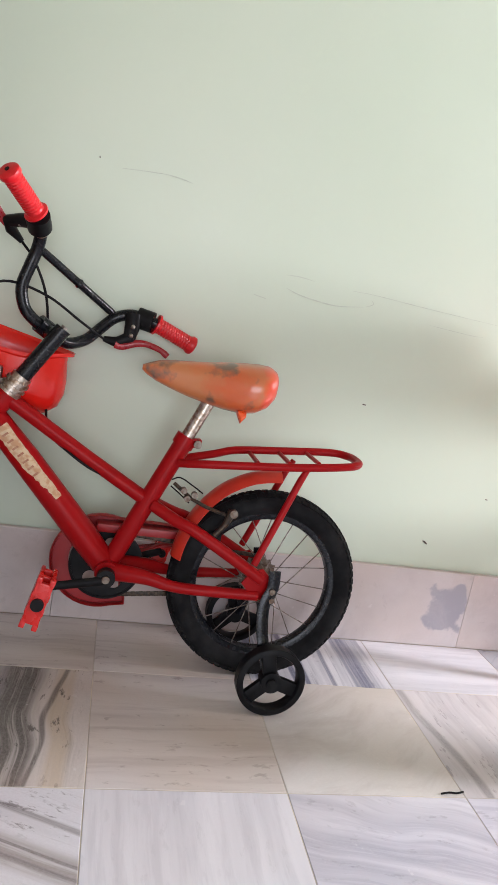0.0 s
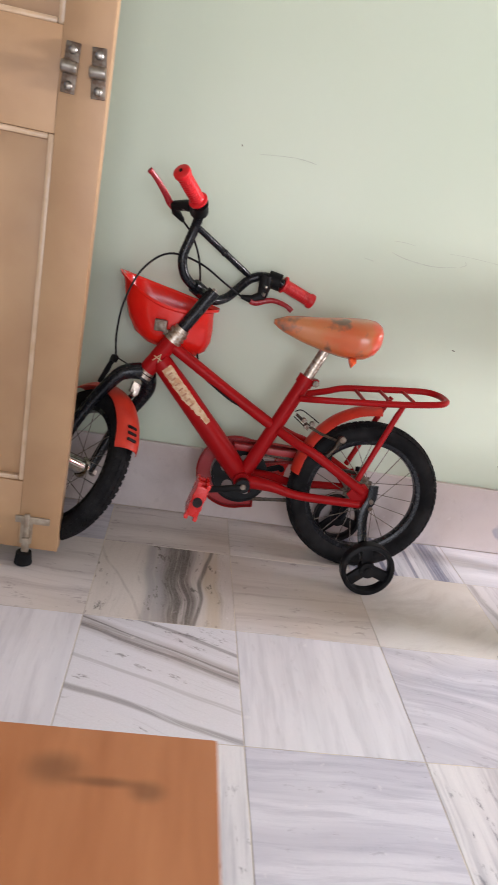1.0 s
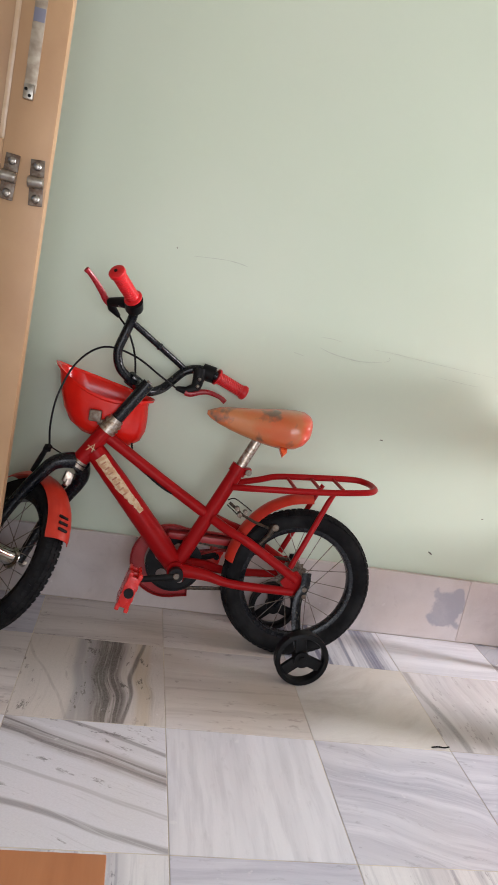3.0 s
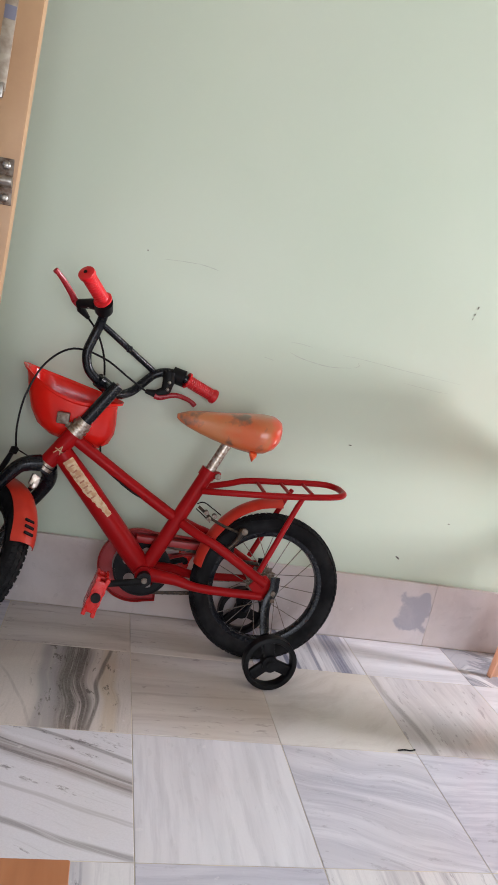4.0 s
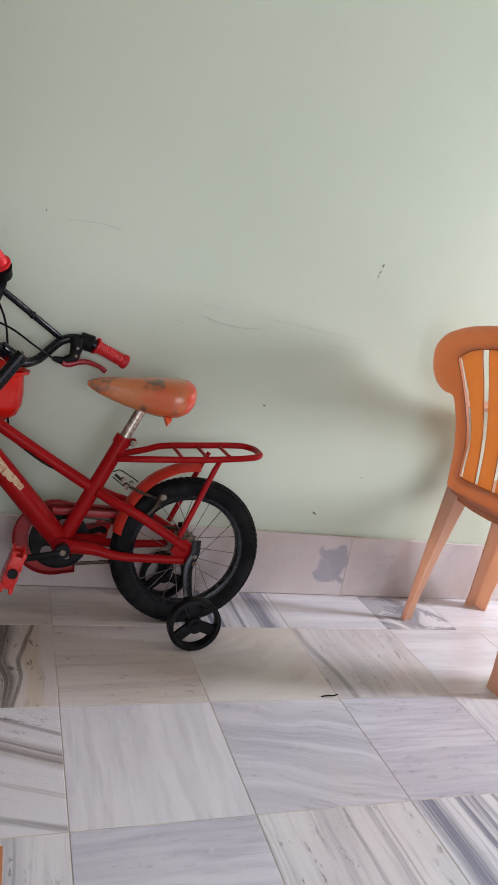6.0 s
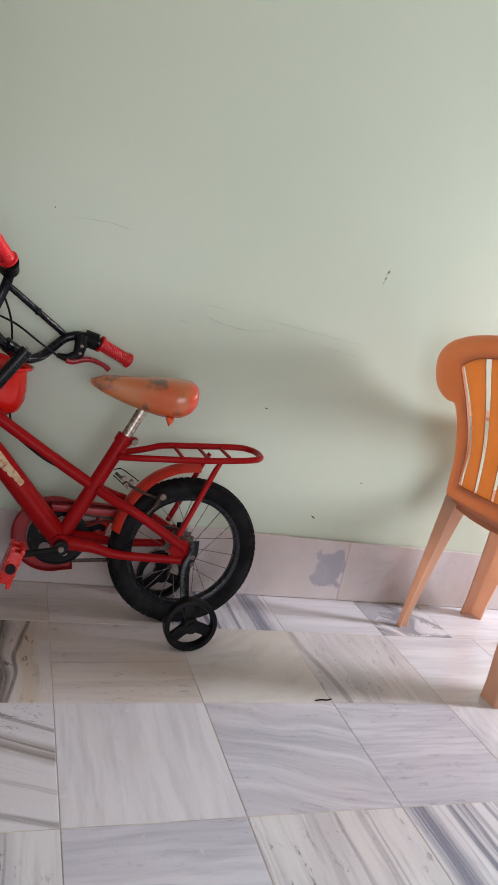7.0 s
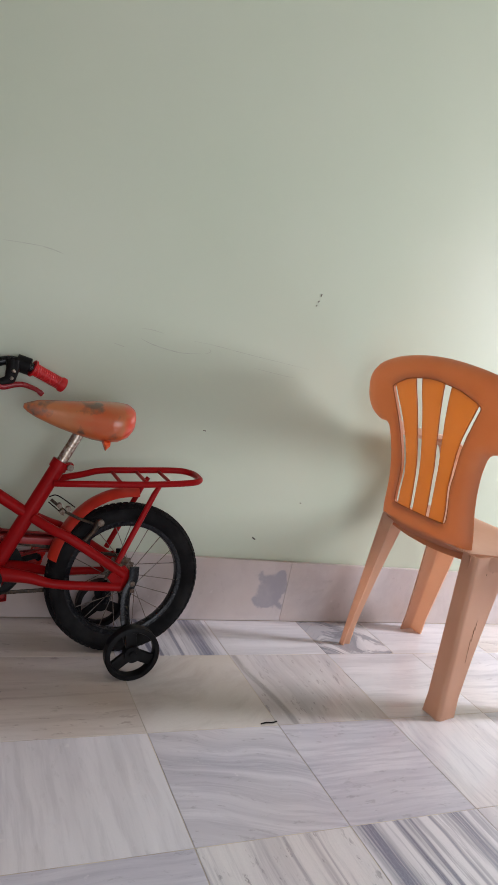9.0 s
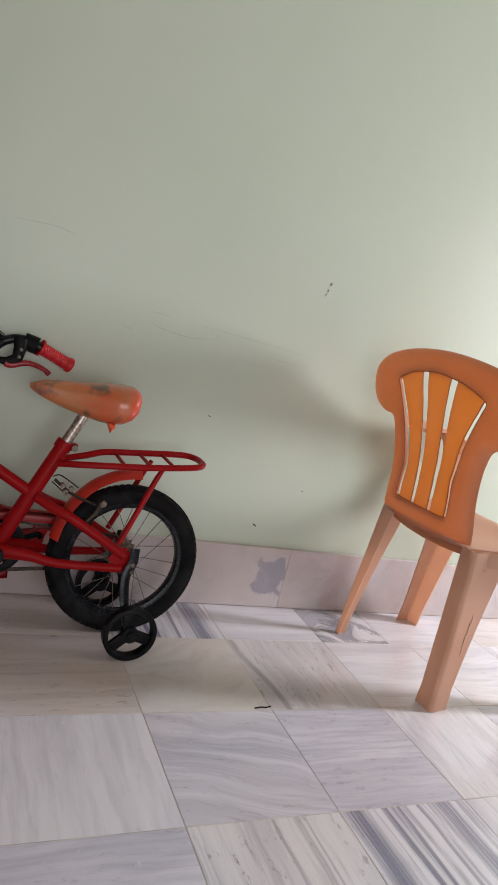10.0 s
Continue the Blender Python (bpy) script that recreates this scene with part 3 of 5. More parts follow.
for x0, x1 in zip(cuts, cuts[1:]):
    bm = bmesh.new()
    box(bm, (-(x1 - x0) / 2 + 0.0003, -0.006, -0.095), ((x1 - x0) / 2 - 0.0003, 0.0065, 0.095), 0.0015)
    ob = finish("skirting_slab", bm, MARBLE_SKIRT_SPOT if x1 == 0.552 else MARBLE_SKIRT, skirt, smooth=False)
    ob.matrix_basis = pose((x0 + x1) / 2, WALL_Y - 0.006, 0.0955)


# scuffs and specks on the wall paint
def scuff(pts, width, mat, name="scuff"):
    p = smooth_path([(x, WALL_Y + 0.0014, z) for x, z in pts], 5)
    bm = bmesh.new()
    n = len(p)
    sweep(bm, p, [max(0.62 * width * math.sin(math.pi * (i + 0.5) / n) ** 0.6, 0.0003) for i in range(n)], 6, squash=(0.25, 1))
    finish(name, bm, mat, wall_north)


wall_north = bpy.data.objects["wall_north"]
for pts, w in (([(-0.026, 0.759), (0.013, 0.749), (0.083, 0.743), (0.145, 0.751)], 0.0022), ([(0.115, 0.779), (0.171, 0.779), (0.29, 0.773), (0.468, 0.766)], 0.0013),
               ([(-0.381, 0.917), (-0.34, 0.921), (-0.292, 0.924)], 0.0016), ([(-0.3, 0.924), (-0.27, 0.922), (-0.246, 0.918)], 0.0022), ([(-0.09, 0.735), (-0.065, 0.731)], 0.002),
               ([(-0.03, 0.785), (0.0, 0.786), (0.03, 0.783)], 0.0016), ([(0.3, 0.74), (0.4, 0.735), (0.43, 0.736)], 0.0011), ([(0.15, 0.752), (0.165, 0.76), (0.16, 0.768)], 0.0013)):
    scuff(pts, w, SCUFF)
for pts, w in (([(0.455, 0.978), (0.453, 0.970)], 0.0035), ([(0.451, 0.958), (0.449, 0.953)], 0.003), ([(0.447, 0.945), (0.445, 0.941)], 0.0024), ([(0.189, 0.549), (0.197, 0.548)], 0.0028),
               ([(0.406, 0.257), (0.413, 0.253), (0.419, 0.249)], 0.004), ([(0.537, 0.374), (0.543, 0.373)], 0.0025), ([(-0.424, 0.93), (-0.423, 0.926)], 0.0022)):
    scuff(pts, w, DARK_SPOT, "speck")
# ---------------------------------------------------------------- door leaf, opened before the wall
def make_door():
    d = thing("door_1", -0.6985, 0.17, 0.03, label="open beige painted panelled door with steel bolt", category="door", kind="structure")
    d.matrix_basis = pose(-0.6985, 0.17, 0.03, 0, 1.0, 0)
    stile, th = 0.084, 0.036
    panels = ((0.155, 0.83), (1.0, 1.9))
    bm = bmesh.new()
    for lo, hi in (((-stile, 0, 0), (0, th, 2.0)), ((-0.80, 0, 0), (-0.80 + stile, th, 2.0)),
                   ((-0.80 + stile, 0.0005, 0), (-stile, th, 0.155)), ((-0.80 + stile, 0.0005, 0.83), (-stile, th, 1.0)), ((-0.80 + stile, 0.0005, 1.9), (-stile, th, 2.0))):
        box(bm, lo, hi, 0.0015)
    leaf = part("leaf", bm, BEIGE, d)
    for z0, z1 in panels:
        bm = bmesh.new()
        x0, x1 = -0.80 + stile, -stile
        box(bm, (x0, 0.016, z0), (x1, 0.026, z1))
        # raised field with bevelled border
        a = [(x0 + 0.012, 0.0155, z0 + 0.012), (x1 - 0.012, 0.0155, z0 + 0.012), (x1 - 0.012, 0.0155, z1 - 0.012), (x0 + 0.012, 0.0155, z1 - 0.012)]
        b = [(x0 + 0.06, 0.008, z0 + 0.06), (x1 - 0.06, 0.008, z0 + 0.06), (x1 - 0.06, 0.008, z1 - 0.06), (x0 + 0.06, 0.008, z1 - 0.06)]
        va, vb = [bm.verts.new(p) for p in a], [bm.verts.new(p) for p in b]
        for i in range(4):
            bm.faces.new((va[i], va[(i + 1) % 4], vb[(i + 1) % 4], vb[i]))
        bm.faces.new(vb)
        part("panel", bm, BEIGE, d)
        for lo, hi in (((x0, 0.004, z0), (x0 + 0.011, 0.018, z1)), ((x1 - 0.011, 0.004, z0), (x1, 0.018, z1)), ((x0 + 0.011, 0.004, z0), (x1 - 0.011, 0.018, z0 + 0.011)), ((x0 + 0.011, 0.004, z1 - 0.011), (x1 - 0.011, 0.018, z1))):
            bm = bmesh.new()
            box(bm, lo, hi, 0.004)
            part("moulding", bm, BEIGE_EDGE, d, "paler glossy beige moulding")
    # two bolt keepers at hand height
    for x, turn in ((-0.066, 3), (-0.018, -4)):
        bm = bmesh.new()
        m = Matrix.Translation((x, -0.0025, 0.938)) @ Matrix.Rotation(radians(turn), 4, "Y")
        box(bm, (-0.0125, -0.0015, -0.04), (0.0125, 0.0015, 0.04), 0.001, m)
        k = part("bolt_keeper", bm, OLD_STEEL, d, "tarnished steel keeper plate")
        bm = bmesh.new()
        sweep(bm, [m @ Vector((-0.014 + 0.0045 * i, -0.009, 0)) for i in range(7)], [0.0095, 0.011, 0.0095, 0.011, 0.0095, 0.011, 0.0095], 14)
        part("sleeve", bm, STEEL, k)
        for z in (-0.028, 0.028):
            bm = bmesh.new()
            bmesh.ops.create_uvsphere(bm, u_segments=12, v_segments=8, radius=0.0075, matrix=m @ Matrix.Translation((0, -0.002, z)) @ Matrix.Diagonal((1, 0.6, 1, 1)))
            part("screw", bm, STEEL, k)
    # long bolt plate above
    bm = bmesh.new()
    box(bm, (-0.062, -0.0025, 1.085), (-0.041, -0.0002, 1.42), 0.0008)
    p = part("bolt_plate", bm, PALE_STEEL, d, "painted steel bolt plate")
    bm = bmesh.new()
    box(bm, (-0.061, -0.010, 1.072), (-0.043, -0.0002, 1.098), 0.003)
    part("bracket", bm, STEEL, p)
    bm = bmesh.new()
    box(bm, (-0.061, -0.0035, 1.20), (-0.042, -0.0026, 1.222), 0.0004)
    part("label", bm, BLUE_GREY, p, "faded blue-grey paint patch")
    for x, z in ((-0.056, 1.088), (-0.049, 1.078)):
        bm = bmesh.new()
        disc(bm, (x, -0.0105, z), 0.0028, 0.0015, 10)
        part("screw", bm, BLACK_PLASTIC, p)
    # foot stop
    bm = bmesh.new()
    box(bm, (-0.08, -0.004, 0.012), (-0.055, -0.0004, 0.075), 0.001)
    box(bm, (-0.073, -0.011, 0.03), (-0.061, -0.004, 0.085), 0.003)
    box(bm, (-0.092, -0.006, 0.062), (-0.02, -0.0004, 0.078), 0.002)
    box(bm, (-0.074, -0.014, -0.004), (-0.058, -0.002, 0.03), 0.003)
    s = part("foot_stop", bm, PALE_STEEL, d, "cream painted steel foot stop")
    bm = bmesh.new()
    bmesh.ops.create_cone(bm, cap_ends=True, segments=18, radius1=0.019, radius2=0.016, depth=0.026, matrix=Matrix.Translation((-0.0665, -0.012, -0.0155)))
    part("rubber_foot", bm, RUBBER, s, "black rubber foot")
    for z in (0.25, 1.0, 1.75):
        bm = bmesh.new()
        sweep(bm, [(-0.8045, 0.002, z - 0.05), (-0.8045, 0.002, z + 0.05)], 0.005, 10)
        part("hinge", bm, STEEL, d)
    return d


make_door()


# ---------------------------------------------------------------- low wooden table by the camera
def make_table():
    t = thing("wooden_table", -0.438, -0.818, 0, label="low table with an orange-brown wood laminate top", category="table")
    bm = bmesh.new()
    box(bm, (-0.62, -0.55, 0.470), (0.0, 0.0, 0.495), 0.0015)
    part("tabletop", bm, WOOD, t)
    for x in (-0.58, -0.05):
        for y in (-0.5, -0.05):
            bm = bmesh.new()
            box(bm, (x - 0.02, y - 0.02, 0), (x + 0.02, y + 0.02, 0.470), 0.002)
            part("leg", bm, WOOD, t)


make_table()


# ---------------------------------------------------------------- bicycle
RAKE, LEAN = 32.1, 4.0
TYRE_R = 0.188
AXIS = Vector((math.sin(radians(RAKE)), 0, math.cos(radians(RAKE))))
AHEAD = Vector((-math.cos(radians(RAKE)), 0, math.sin(radians(RAKE))))
HEAD = Vector((-0.565, 0, 0.407))
QUILL = Vector((-0.437, 0, 0.611))


def steer(angle):
    return Matrix.Translation(HEAD) @ Matrix.Rotation(-radians(angle), 4, AXIS) @ Matrix.Translation(-HEAD)


def make_wheel(bike, centre, m, spokes, rear):
    """Rim with its tyre, hub and spokes, about the y axis, set by m."""
    at = m @ Matrix.Translation(centre)
    bm = bmesh.new()
    lathe(bm, [(0.1325, -0.011), (0.137, -0.0135), (0.146, -0.0135), (0.146, 0.0135), (0.137, 0.0135), (0.1325, 0.011), (0.1305, 0)], 64, at)
    rim = part("wheel", bm, BLACK_PAINT, bike, "black steel wheel rim")
    # tyre with tread blocks
    bm = bmesh.new()
    prof = []
    for k in range(17):
        a = math.pi * (k / 16 * 1.36 - 0.68)
        prof.append((0.164 + 0.0225 * math.cos(a), 0.0235 * math.sin(a)))
    prof += [(0.142, 0.012), (0.142, -0.012)]
    lathe(bm, prof, 72, at)
    blocks = 74
    for k in range(blocks):
        a = 2 * math.pi * k / blocks
        for lat, tilt, da in ((-0.0165, 0.62, 0), (0.0165, -0.62, 0.5), (-0.0055, 0.18, 0.5), (0.0055, -0.18, 0)):
            b = a + da * 2 * math.pi / blocks
            rr = 0.164 + 0.0225 * math.cos(math.asin(min(abs(lat) / 0.0235, 1)))
            mm = at @ Matrix.Rotation(-b, 4, "Y") @ Matrix.Translation((rr, lat, 0)) @ Matrix.Rotation(-tilt, 4, "Z")
            box(bm, (-0.002, -0.0042, -0.0052), (0.0016, 0.0042, 0.0052), 0, mm)
    part("tyre", bm, RUBBER, rim, "black rubber tyre with knobbly tread")
    bm = bmesh.new()
    lathe(bm, [(0.0001, -0.042), (0.012, -0.042), (0.013, -0.034), (0.026, -0.033), (0.026, -0.030), (0.0185, -0.028), (0.0185, 0.028), (0.026, 0.030), (0.026, 0.033), (0.013, 0.034), (0.012, 0.042), (0.0001, 0.042)], 28, at, closed=False)
    part("hub", bm, OLD_STEEL if rear else CHROME, rim, "dull steel hub" if rear else "chromed hub")
    bm = bmesh.new()
    sweep(bm, [at @ Vector((0, -0.07, 0)), at @ Vector((0, 0.07, 0))], 0.0045, 10)
    for y in (-0.064, 0.064):
        bmesh.ops.create_cone(bm, cap_ends=True, segments=6, radius1=0.0095, radius2=0.0095, depth=0.009, matrix=at @ Matrix.Translation((0, y, 0)) @ Matrix.Rotation(radians(90), 4, "X"))
    part("axle", bm, OLD_STEEL if rear else STEEL, rim)
    bm = bmesh.new()
    for k in range(spokes):
        a = 2 * math.pi * k / spokes
        side = 0.031 if k % 2 else -0.031
        b = a + (0.95 if k % 4 < 2 else -0.95)
        p, q = Vector((0.023 * math.cos(b), side, 0.023 * math.sin(b))), Vector((0.134 * math.cos(a), side * 0.15, 0.134 * math.sin(a)))
        bm = bmesh.new()
        sweep(bm, [at @ p, at @ q], 0.00105, 6)
        part("spoke", bm, SPOKE, rim)
    return rim


def strip(bm, centre, arc, half, skirt, at, seg=26, thick=0.0018):
    """A mudguard: a curved sheet along points of (radius, angle in degrees)."""
    cross = []
    n = 9
    for k in range(n):
        s = -1 + 2 * k / (n - 1)
        cross.append((half * s, -skirt * abs(s) ** 2.5))
    rings = []
    count = len(arc)
    for i in range(seg + 1):
        f = i / seg * (count - 1)
        j = min(int(f), count - 2)
        w = f - j
        r = arc[j][0] * (1 - w) + arc[j + 1][0] * w
        a = radians(arc[j][1] * (1 - w) + arc[j + 1][1] * w)
        end = min(i, seg - i)
        pinch = 1 if end > 1 else (0.93, 0.985)[end]
        outer = [bm.verts.new(at @ (Vector(centre) + Vector(((r + dz) * math.cos(a), y * pinch, (r + dz) * math.sin(a))))) for y, dz in cross]
        inner = [bm.verts.new(at @ (Vector(centre) + Vector(((r + dz - thick) * math.cos(a), y * pinch * 0.97, (r + dz - thick) * math.sin(a))))) for y, dz in cross]
        rings.append(outer + inner[::-1])
    m = len(rings[0])
    for i in range(seg):
        for k in range(m):
            bm.faces.new((rings[i][k], rings[i][(k + 1) % m], rings[i + 1][(k + 1) % m], rings[i + 1][k]))
    bm.faces.new(rings[0])
    bm.faces.new(rings[-1][::-1])


def loft(bm, sections, n=20, power=2.4):
    """Rounded cross sections (x, centre z, half height, half width, centre y) joined along x."""
    rings = []
    for x, z, h, w, y in sections:
        ring = []
        for k in range(n):
            a = 2 * math.pi * k / n
            c, s = math.cos(a), math.sin(a)
            ring.append(bm.verts.new((x, y + w * math.copysign(abs(c) ** (2 / power), c), z + h * math.copysign(abs(s) ** (2 / power), s))))
        rings.append(ring)
    for a, b in zip(rings, rings[1:]):
        for k in range(n):
            bm.faces.new((a[k], a[(k + 1) % n], b[(k + 1) % n], b[k]))
    bm.faces.new(rings[0][::-1])
    bm.faces.new(rings[-1])


def make_bicycle():
    b = thing("bicycle", label="small red bicycle with training wheels leaning to the wall", category="bicycle")
    b.matrix_basis = pose(-0.005, 0.335, 0, -LEAN, 0, 0)
    one = Matrix()
    hub = Vector((0, 0, TYRE_R))
    make_wheel(b, hub, one, 20, True)
    fork = steer(58)
    front_hub = Vector((-0.697, 0, 0.170))
    make_wheel(b, front_hub, fork, 20, False)

    # ---- frame
    tube("head_tube", [HEAD + AXIS * 0.006, HEAD + AXIS * 0.098], 0.0195, RED, b, segments=18)
    tube("down_tube", [(-0.532, 0, 0.442), (-0.47, 0, 0.376), (-0.35, 0, 0.244), (-0.308, 0, 0.197)], [0.023, 0.0255, 0.0265, 0.024], RED, b, segments=20)
    tube("top_tube", [(-0.507, 0, 0.477), (-0.37, 0, 0.396), (-0.231, 0, 0.318)], 0.0135, RED, b, segments=16)
    tube("seat_tube", [(-0.303, 0, 0.19), (-0.192, 0, 0.452)], 0.0175, RED, b, segments=18)
    tube("bottom_bracket", [(-0.303, -0.034, 0.19), (-0.303, 0.034, 0.19)], 0.021, RED, b, segments=20)
    for s in (-1, 1):
        tube("seat_stay", smooth_path([(-0.235, 0.012 * s, 0.322), (-0.19, 0.032 * s, 0.302), (-0.145, 0.044 * s, 0.285), (-0.016, 0.058 * s, 0.214)], 4), 0.0115, RED, b, segments=14)
        tube("chain_stay", smooth_path([(-0.295, 0.022 * s, 0.191), (-0.23, 0.036 * s, 0.190), (-0.165, 0.047 * s, 0.180), (-0.02, 0.058 * s, 0.183)], 6), [0.0175 - 0.007 * min(1.0, i / 11) for i in range(19)], RED, b, segments=14)
        bm = bmesh.new()
        pts = [(-0.055, 0.205), (-0.03, 0.178), (0.0, 0.174), (0.012, 0.19), (0.006, 0.214), (-0.018, 0.236), (-0.04, 0.228)]
        lo = [bm.verts.new((x, s * 0.0555, z)) for x, z in pts]
        hi = [bm.verts.new((x, s * 0.0605, z)) for x, z in pts]
        bm.faces.new(lo), bm.faces.new(hi)
        for i in range(len(pts)):
            j = (i + 1) % len(pts)
            bm.faces.new((lo[i], lo[j], hi[j], hi[i]))
        part("dropout", bm, RED, b)
    # seat clamp and post
    bm = bmesh.new()
    sweep(bm, [(-0.198, 0, 0.438), (-0.19, 0, 0.457)], 0.0205, 18)
    box(bm, (-0.185, -0.012, 0.438), (-0.163, 0.012, 0.455), 0.003)
    clamp = part("seat_clamp", bm, RED, b)
    bm = bmesh.new()
    disc(bm, (-0.171, -0.015, 0.446), 0.0075, 0.005, 12)
    part("bolt", bm, OLD_STEEL, clamp)
    tube("seat_post", [(-0.195, 0, 0.445), (-0.155, 0, 0.54)], 0.0125, CHROME_WORN, b, segments=18)
    # saddle
    bm = bmesh.new()
    loft(bm, [(-0.290, 0.571, 0.005, 0.008, 0), (-0.280, 0.5695, 0.011, 0.016, 0), (-0.262, 0.5685, 0.019, 0.021, 0), (-0.235, 0.566, 0.026, 0.026, 0), (-0.205, 0.563, 0.032, 0.032, 0), (-0.17, 0.561, 0.038, 0.042, 0),
              (-0.135, 0.5605, 0.044, 0.058, 0), (-0.105, 0.561, 0.047, 0.07, 0), (-0.08, 0.564, 0.046, 0.075, 0), (-0.06, 0.569, 0.040, 0.069, 0), (-0.049, 0.573, 0.030, 0.056, 0), (-0.043, 0.576, 0.016, 0.034, 0)], 28, 2.5)
    saddle = part("saddle", bm, SADDLE, b, "grubby orange saddle in a worn clear cover")
    bm = bmesh.new()
    loft(bm, [(-0.113, 0.518, 0.005, 0.010, -0.045), (-0.106, 0.511, 0.012, 0.012, -0.045), (-0.098, 0.516, 0.006, 0.010, -0.045)], 10)
    part("loose_flap", bm, ORANGE_BRIGHT, saddle, "torn bright orange cover flap")
    # luggage rack
    loop = smooth_path([(-0.2, -0.022, 0.408), (-0.15, -0.046, 0.417), (0.0, -0.051, 0.432), (0.105, -0.05, 0.446), (0.139, -0.034, 0.452), (0.146, 0, 0.455), (0.139, 0.034, 0.457), (0.105, 0.05, 0.457), (0.0, 0.051, 0.446), (-0.085, 0.05, 0.436), (-0.13, 0.04, 0.424), (-0.2, 0.022, 0.408)], 4)
    rack = tube("rack", loop, 0.0078, RED, b, "red tubular rear rack", segments=12)
    for x, z in ((-0.06, 0.432), (0.0, 0.439), (0.056, 0.446)):
        tube("cross_bar", [(x, -0.05, z), (x + 0.002, 0.05, z + 0.004)], 0.0042, RED, rack, segments=8)
    for s in (-1, 1):
        tube("strut", [(0.036, s * 0.05, 0.432), (0.026, s * 0.052, 0.412), (-0.038, s * 0.062, 0.243)], [0.0055, 0.0068, 0.0068], RED, rack, segments=10)
    # rear mudguard
    bm = bmesh.new()
    strip(bm, hub, [(0.192, 168), (0.199, 152), (0.208, 136), (0.218, 120), (0.224, 105), (0.226, 90)], 0.029, 0.016, one)
    part("rear_mudguard", bm, ORANGE_RED, b, "faded orange-red plastic rear mudguard")

    # ---- chain drive
    bm = bmesh.new()
    ring_c = Vector((-0.303, 0.04, 0.183))
    outline = []
    for k in range(26):
        a = radians(72 + k * (216 / 25))
        outline.append((ring_c.x - 0.012 + 0.094 * math.cos(a), ring_c.z + 0.092 * math.sin(a)))
    arc_end = len(outline)
    outline += [(-0.258, 0.1), (-0.262, 0.14), (-0.252, 0.205), (-0.2, 0.228), (-0.135, 0.236), (-0.13, 0.268)]
    centre = [(ring_c.x + (x - ring_c.x) * 0.68, ring_c.z + (z - ring_c.z) * 0.68) if i < arc_end else (x - 0.012, z + (0.011 if z < 0.22 else -0.011)) for i, (x, z) in enumerate(outline)]
    rings = [[bm.verts.new((x, y, z)) for x, z in o] for o, y in ((outline, 0.064), (centre, 0.064), (centre, 0.067), (outline, 0.067))]
    for p, q in zip(rings, rings[1:] + rings[:1]):
        for i in range(len(outline)):
            j = (i + 1) % len(outline)
            bm.faces.new((p[i], p[j], q[j], q[i]))
    case = part("chain_case", bm, RED_CASE, b, "red chain cover")
    bm = bmesh.new()
    sweep(bm, [(x, 0.057, z) for x, z in outline], 0.0045, 8, closed=True, squash=(2.0, 0.55))
    part("case_rim", bm, RED_CASE, case)
    # upper cover band in front of the chain
    bm = bmesh.new()
    box(bm, (-0.33, 0.028, 0.248), (-0.15, 0.066, 0.264), 0.003)
    part("case_lip", bm, RED_CASE, case)
    # toothed plate with five round holes
    bm = bmesh.new()
    steps = 20
    for sector in range(5):
        mid = radians(72 * sector + 11)
        hole = Vector((0.040 * math.cos(mid), 0.040 * math.sin(mid)))
        loops = []
        for k in range(steps):
            a = 2 * math.pi * k / steps + mid
            way = Vector((math.cos(a), math.sin(a)))
            lo, hi = 0.0, 0.08
            for _ in range(20):
                d = (lo + hi) / 2
                q = hole + way * d
                turn = (math.atan2(q.y, q.x) - mid + math.pi) % (2 * math.pi) - math.pi
                lo, hi = (d, hi) if 0.012 < q.length < 0.0665 and abs(turn) < radians(36.2) else (lo, d)
            loops.append((hole + way * 0.0135, hole + way * lo))
        faces = [[[bm.verts.new(ring_c + Vector((q.x, y, q.y))) for q in pair] for pair in loops] for y in (-0.0016, 0.0016)]
        for k in range(steps):
            j = (k + 1) % steps
            near, back = faces
            bm.faces.new((near[k][0], near[j][0], near[j][1], near[k][1]))
            bm.faces.new((back[k][0], back[j][0], back[j][1], back[k][1]))
            bm.faces.new((near[k][0], near[j][0], back[j][0], back[k][0]))
            bm.faces.new((near[k][1], near[j][1], back[j][1], back[k][1]))
    lathe(bm, [(0.0655, -0.0035), (0.0705, -0.003), (0.0705, 0.003), (0.0655, 0.0035)], 48, Matrix.Translation(ring_c))
    part("chainring", bm, BLACK_PLASTIC, b, "black chainring with round holes")
    bm = bmesh.new()
    rear_c = Vector((0, 0.045, TYRE_R))
    n = 32
    pr = []
    for k in range(n):
        a = 2 * math.pi * k / n
        r = 0.042 if k % 2 else 0.036
        pr.append([bm.verts.new(rear_c + Vector((q * math.cos(a), y, q * math.sin(a)))) for q, y in ((r, -0.0015), (0.012, -0.004), (0.012, 0.004), (r, 0.0015))])
    for k in range(n):
        a, c = pr[k], pr[(k + 1) % n]
        for i in range(4):
            bm.faces.new((a[i], a[(i + 1) % 4], c[(i + 1) % 4], c[i]))
    part("sprocket", bm, OLD_STEEL, b, "oily dark rear sprocket")
    for p, q in (((-0.315, 0.043, 0.1185), (-0.004, 0.043, 0.150)), ((-0.29, 0.043, 0.2475), (0.0, 0.045, 0.228))):
        bm = bmesh.new()
        p, q = Vector(p), Vector(q)
        count = int((q - p).length / 0.0075)
        turn = (q - p).to_track_quat("X", "Z").to_matrix().to_4x4()
        for i in range(count):
            c = p.lerp(q, (i + 0.5) / count)
            w = 0.0034 if i % 2 else 0.0024
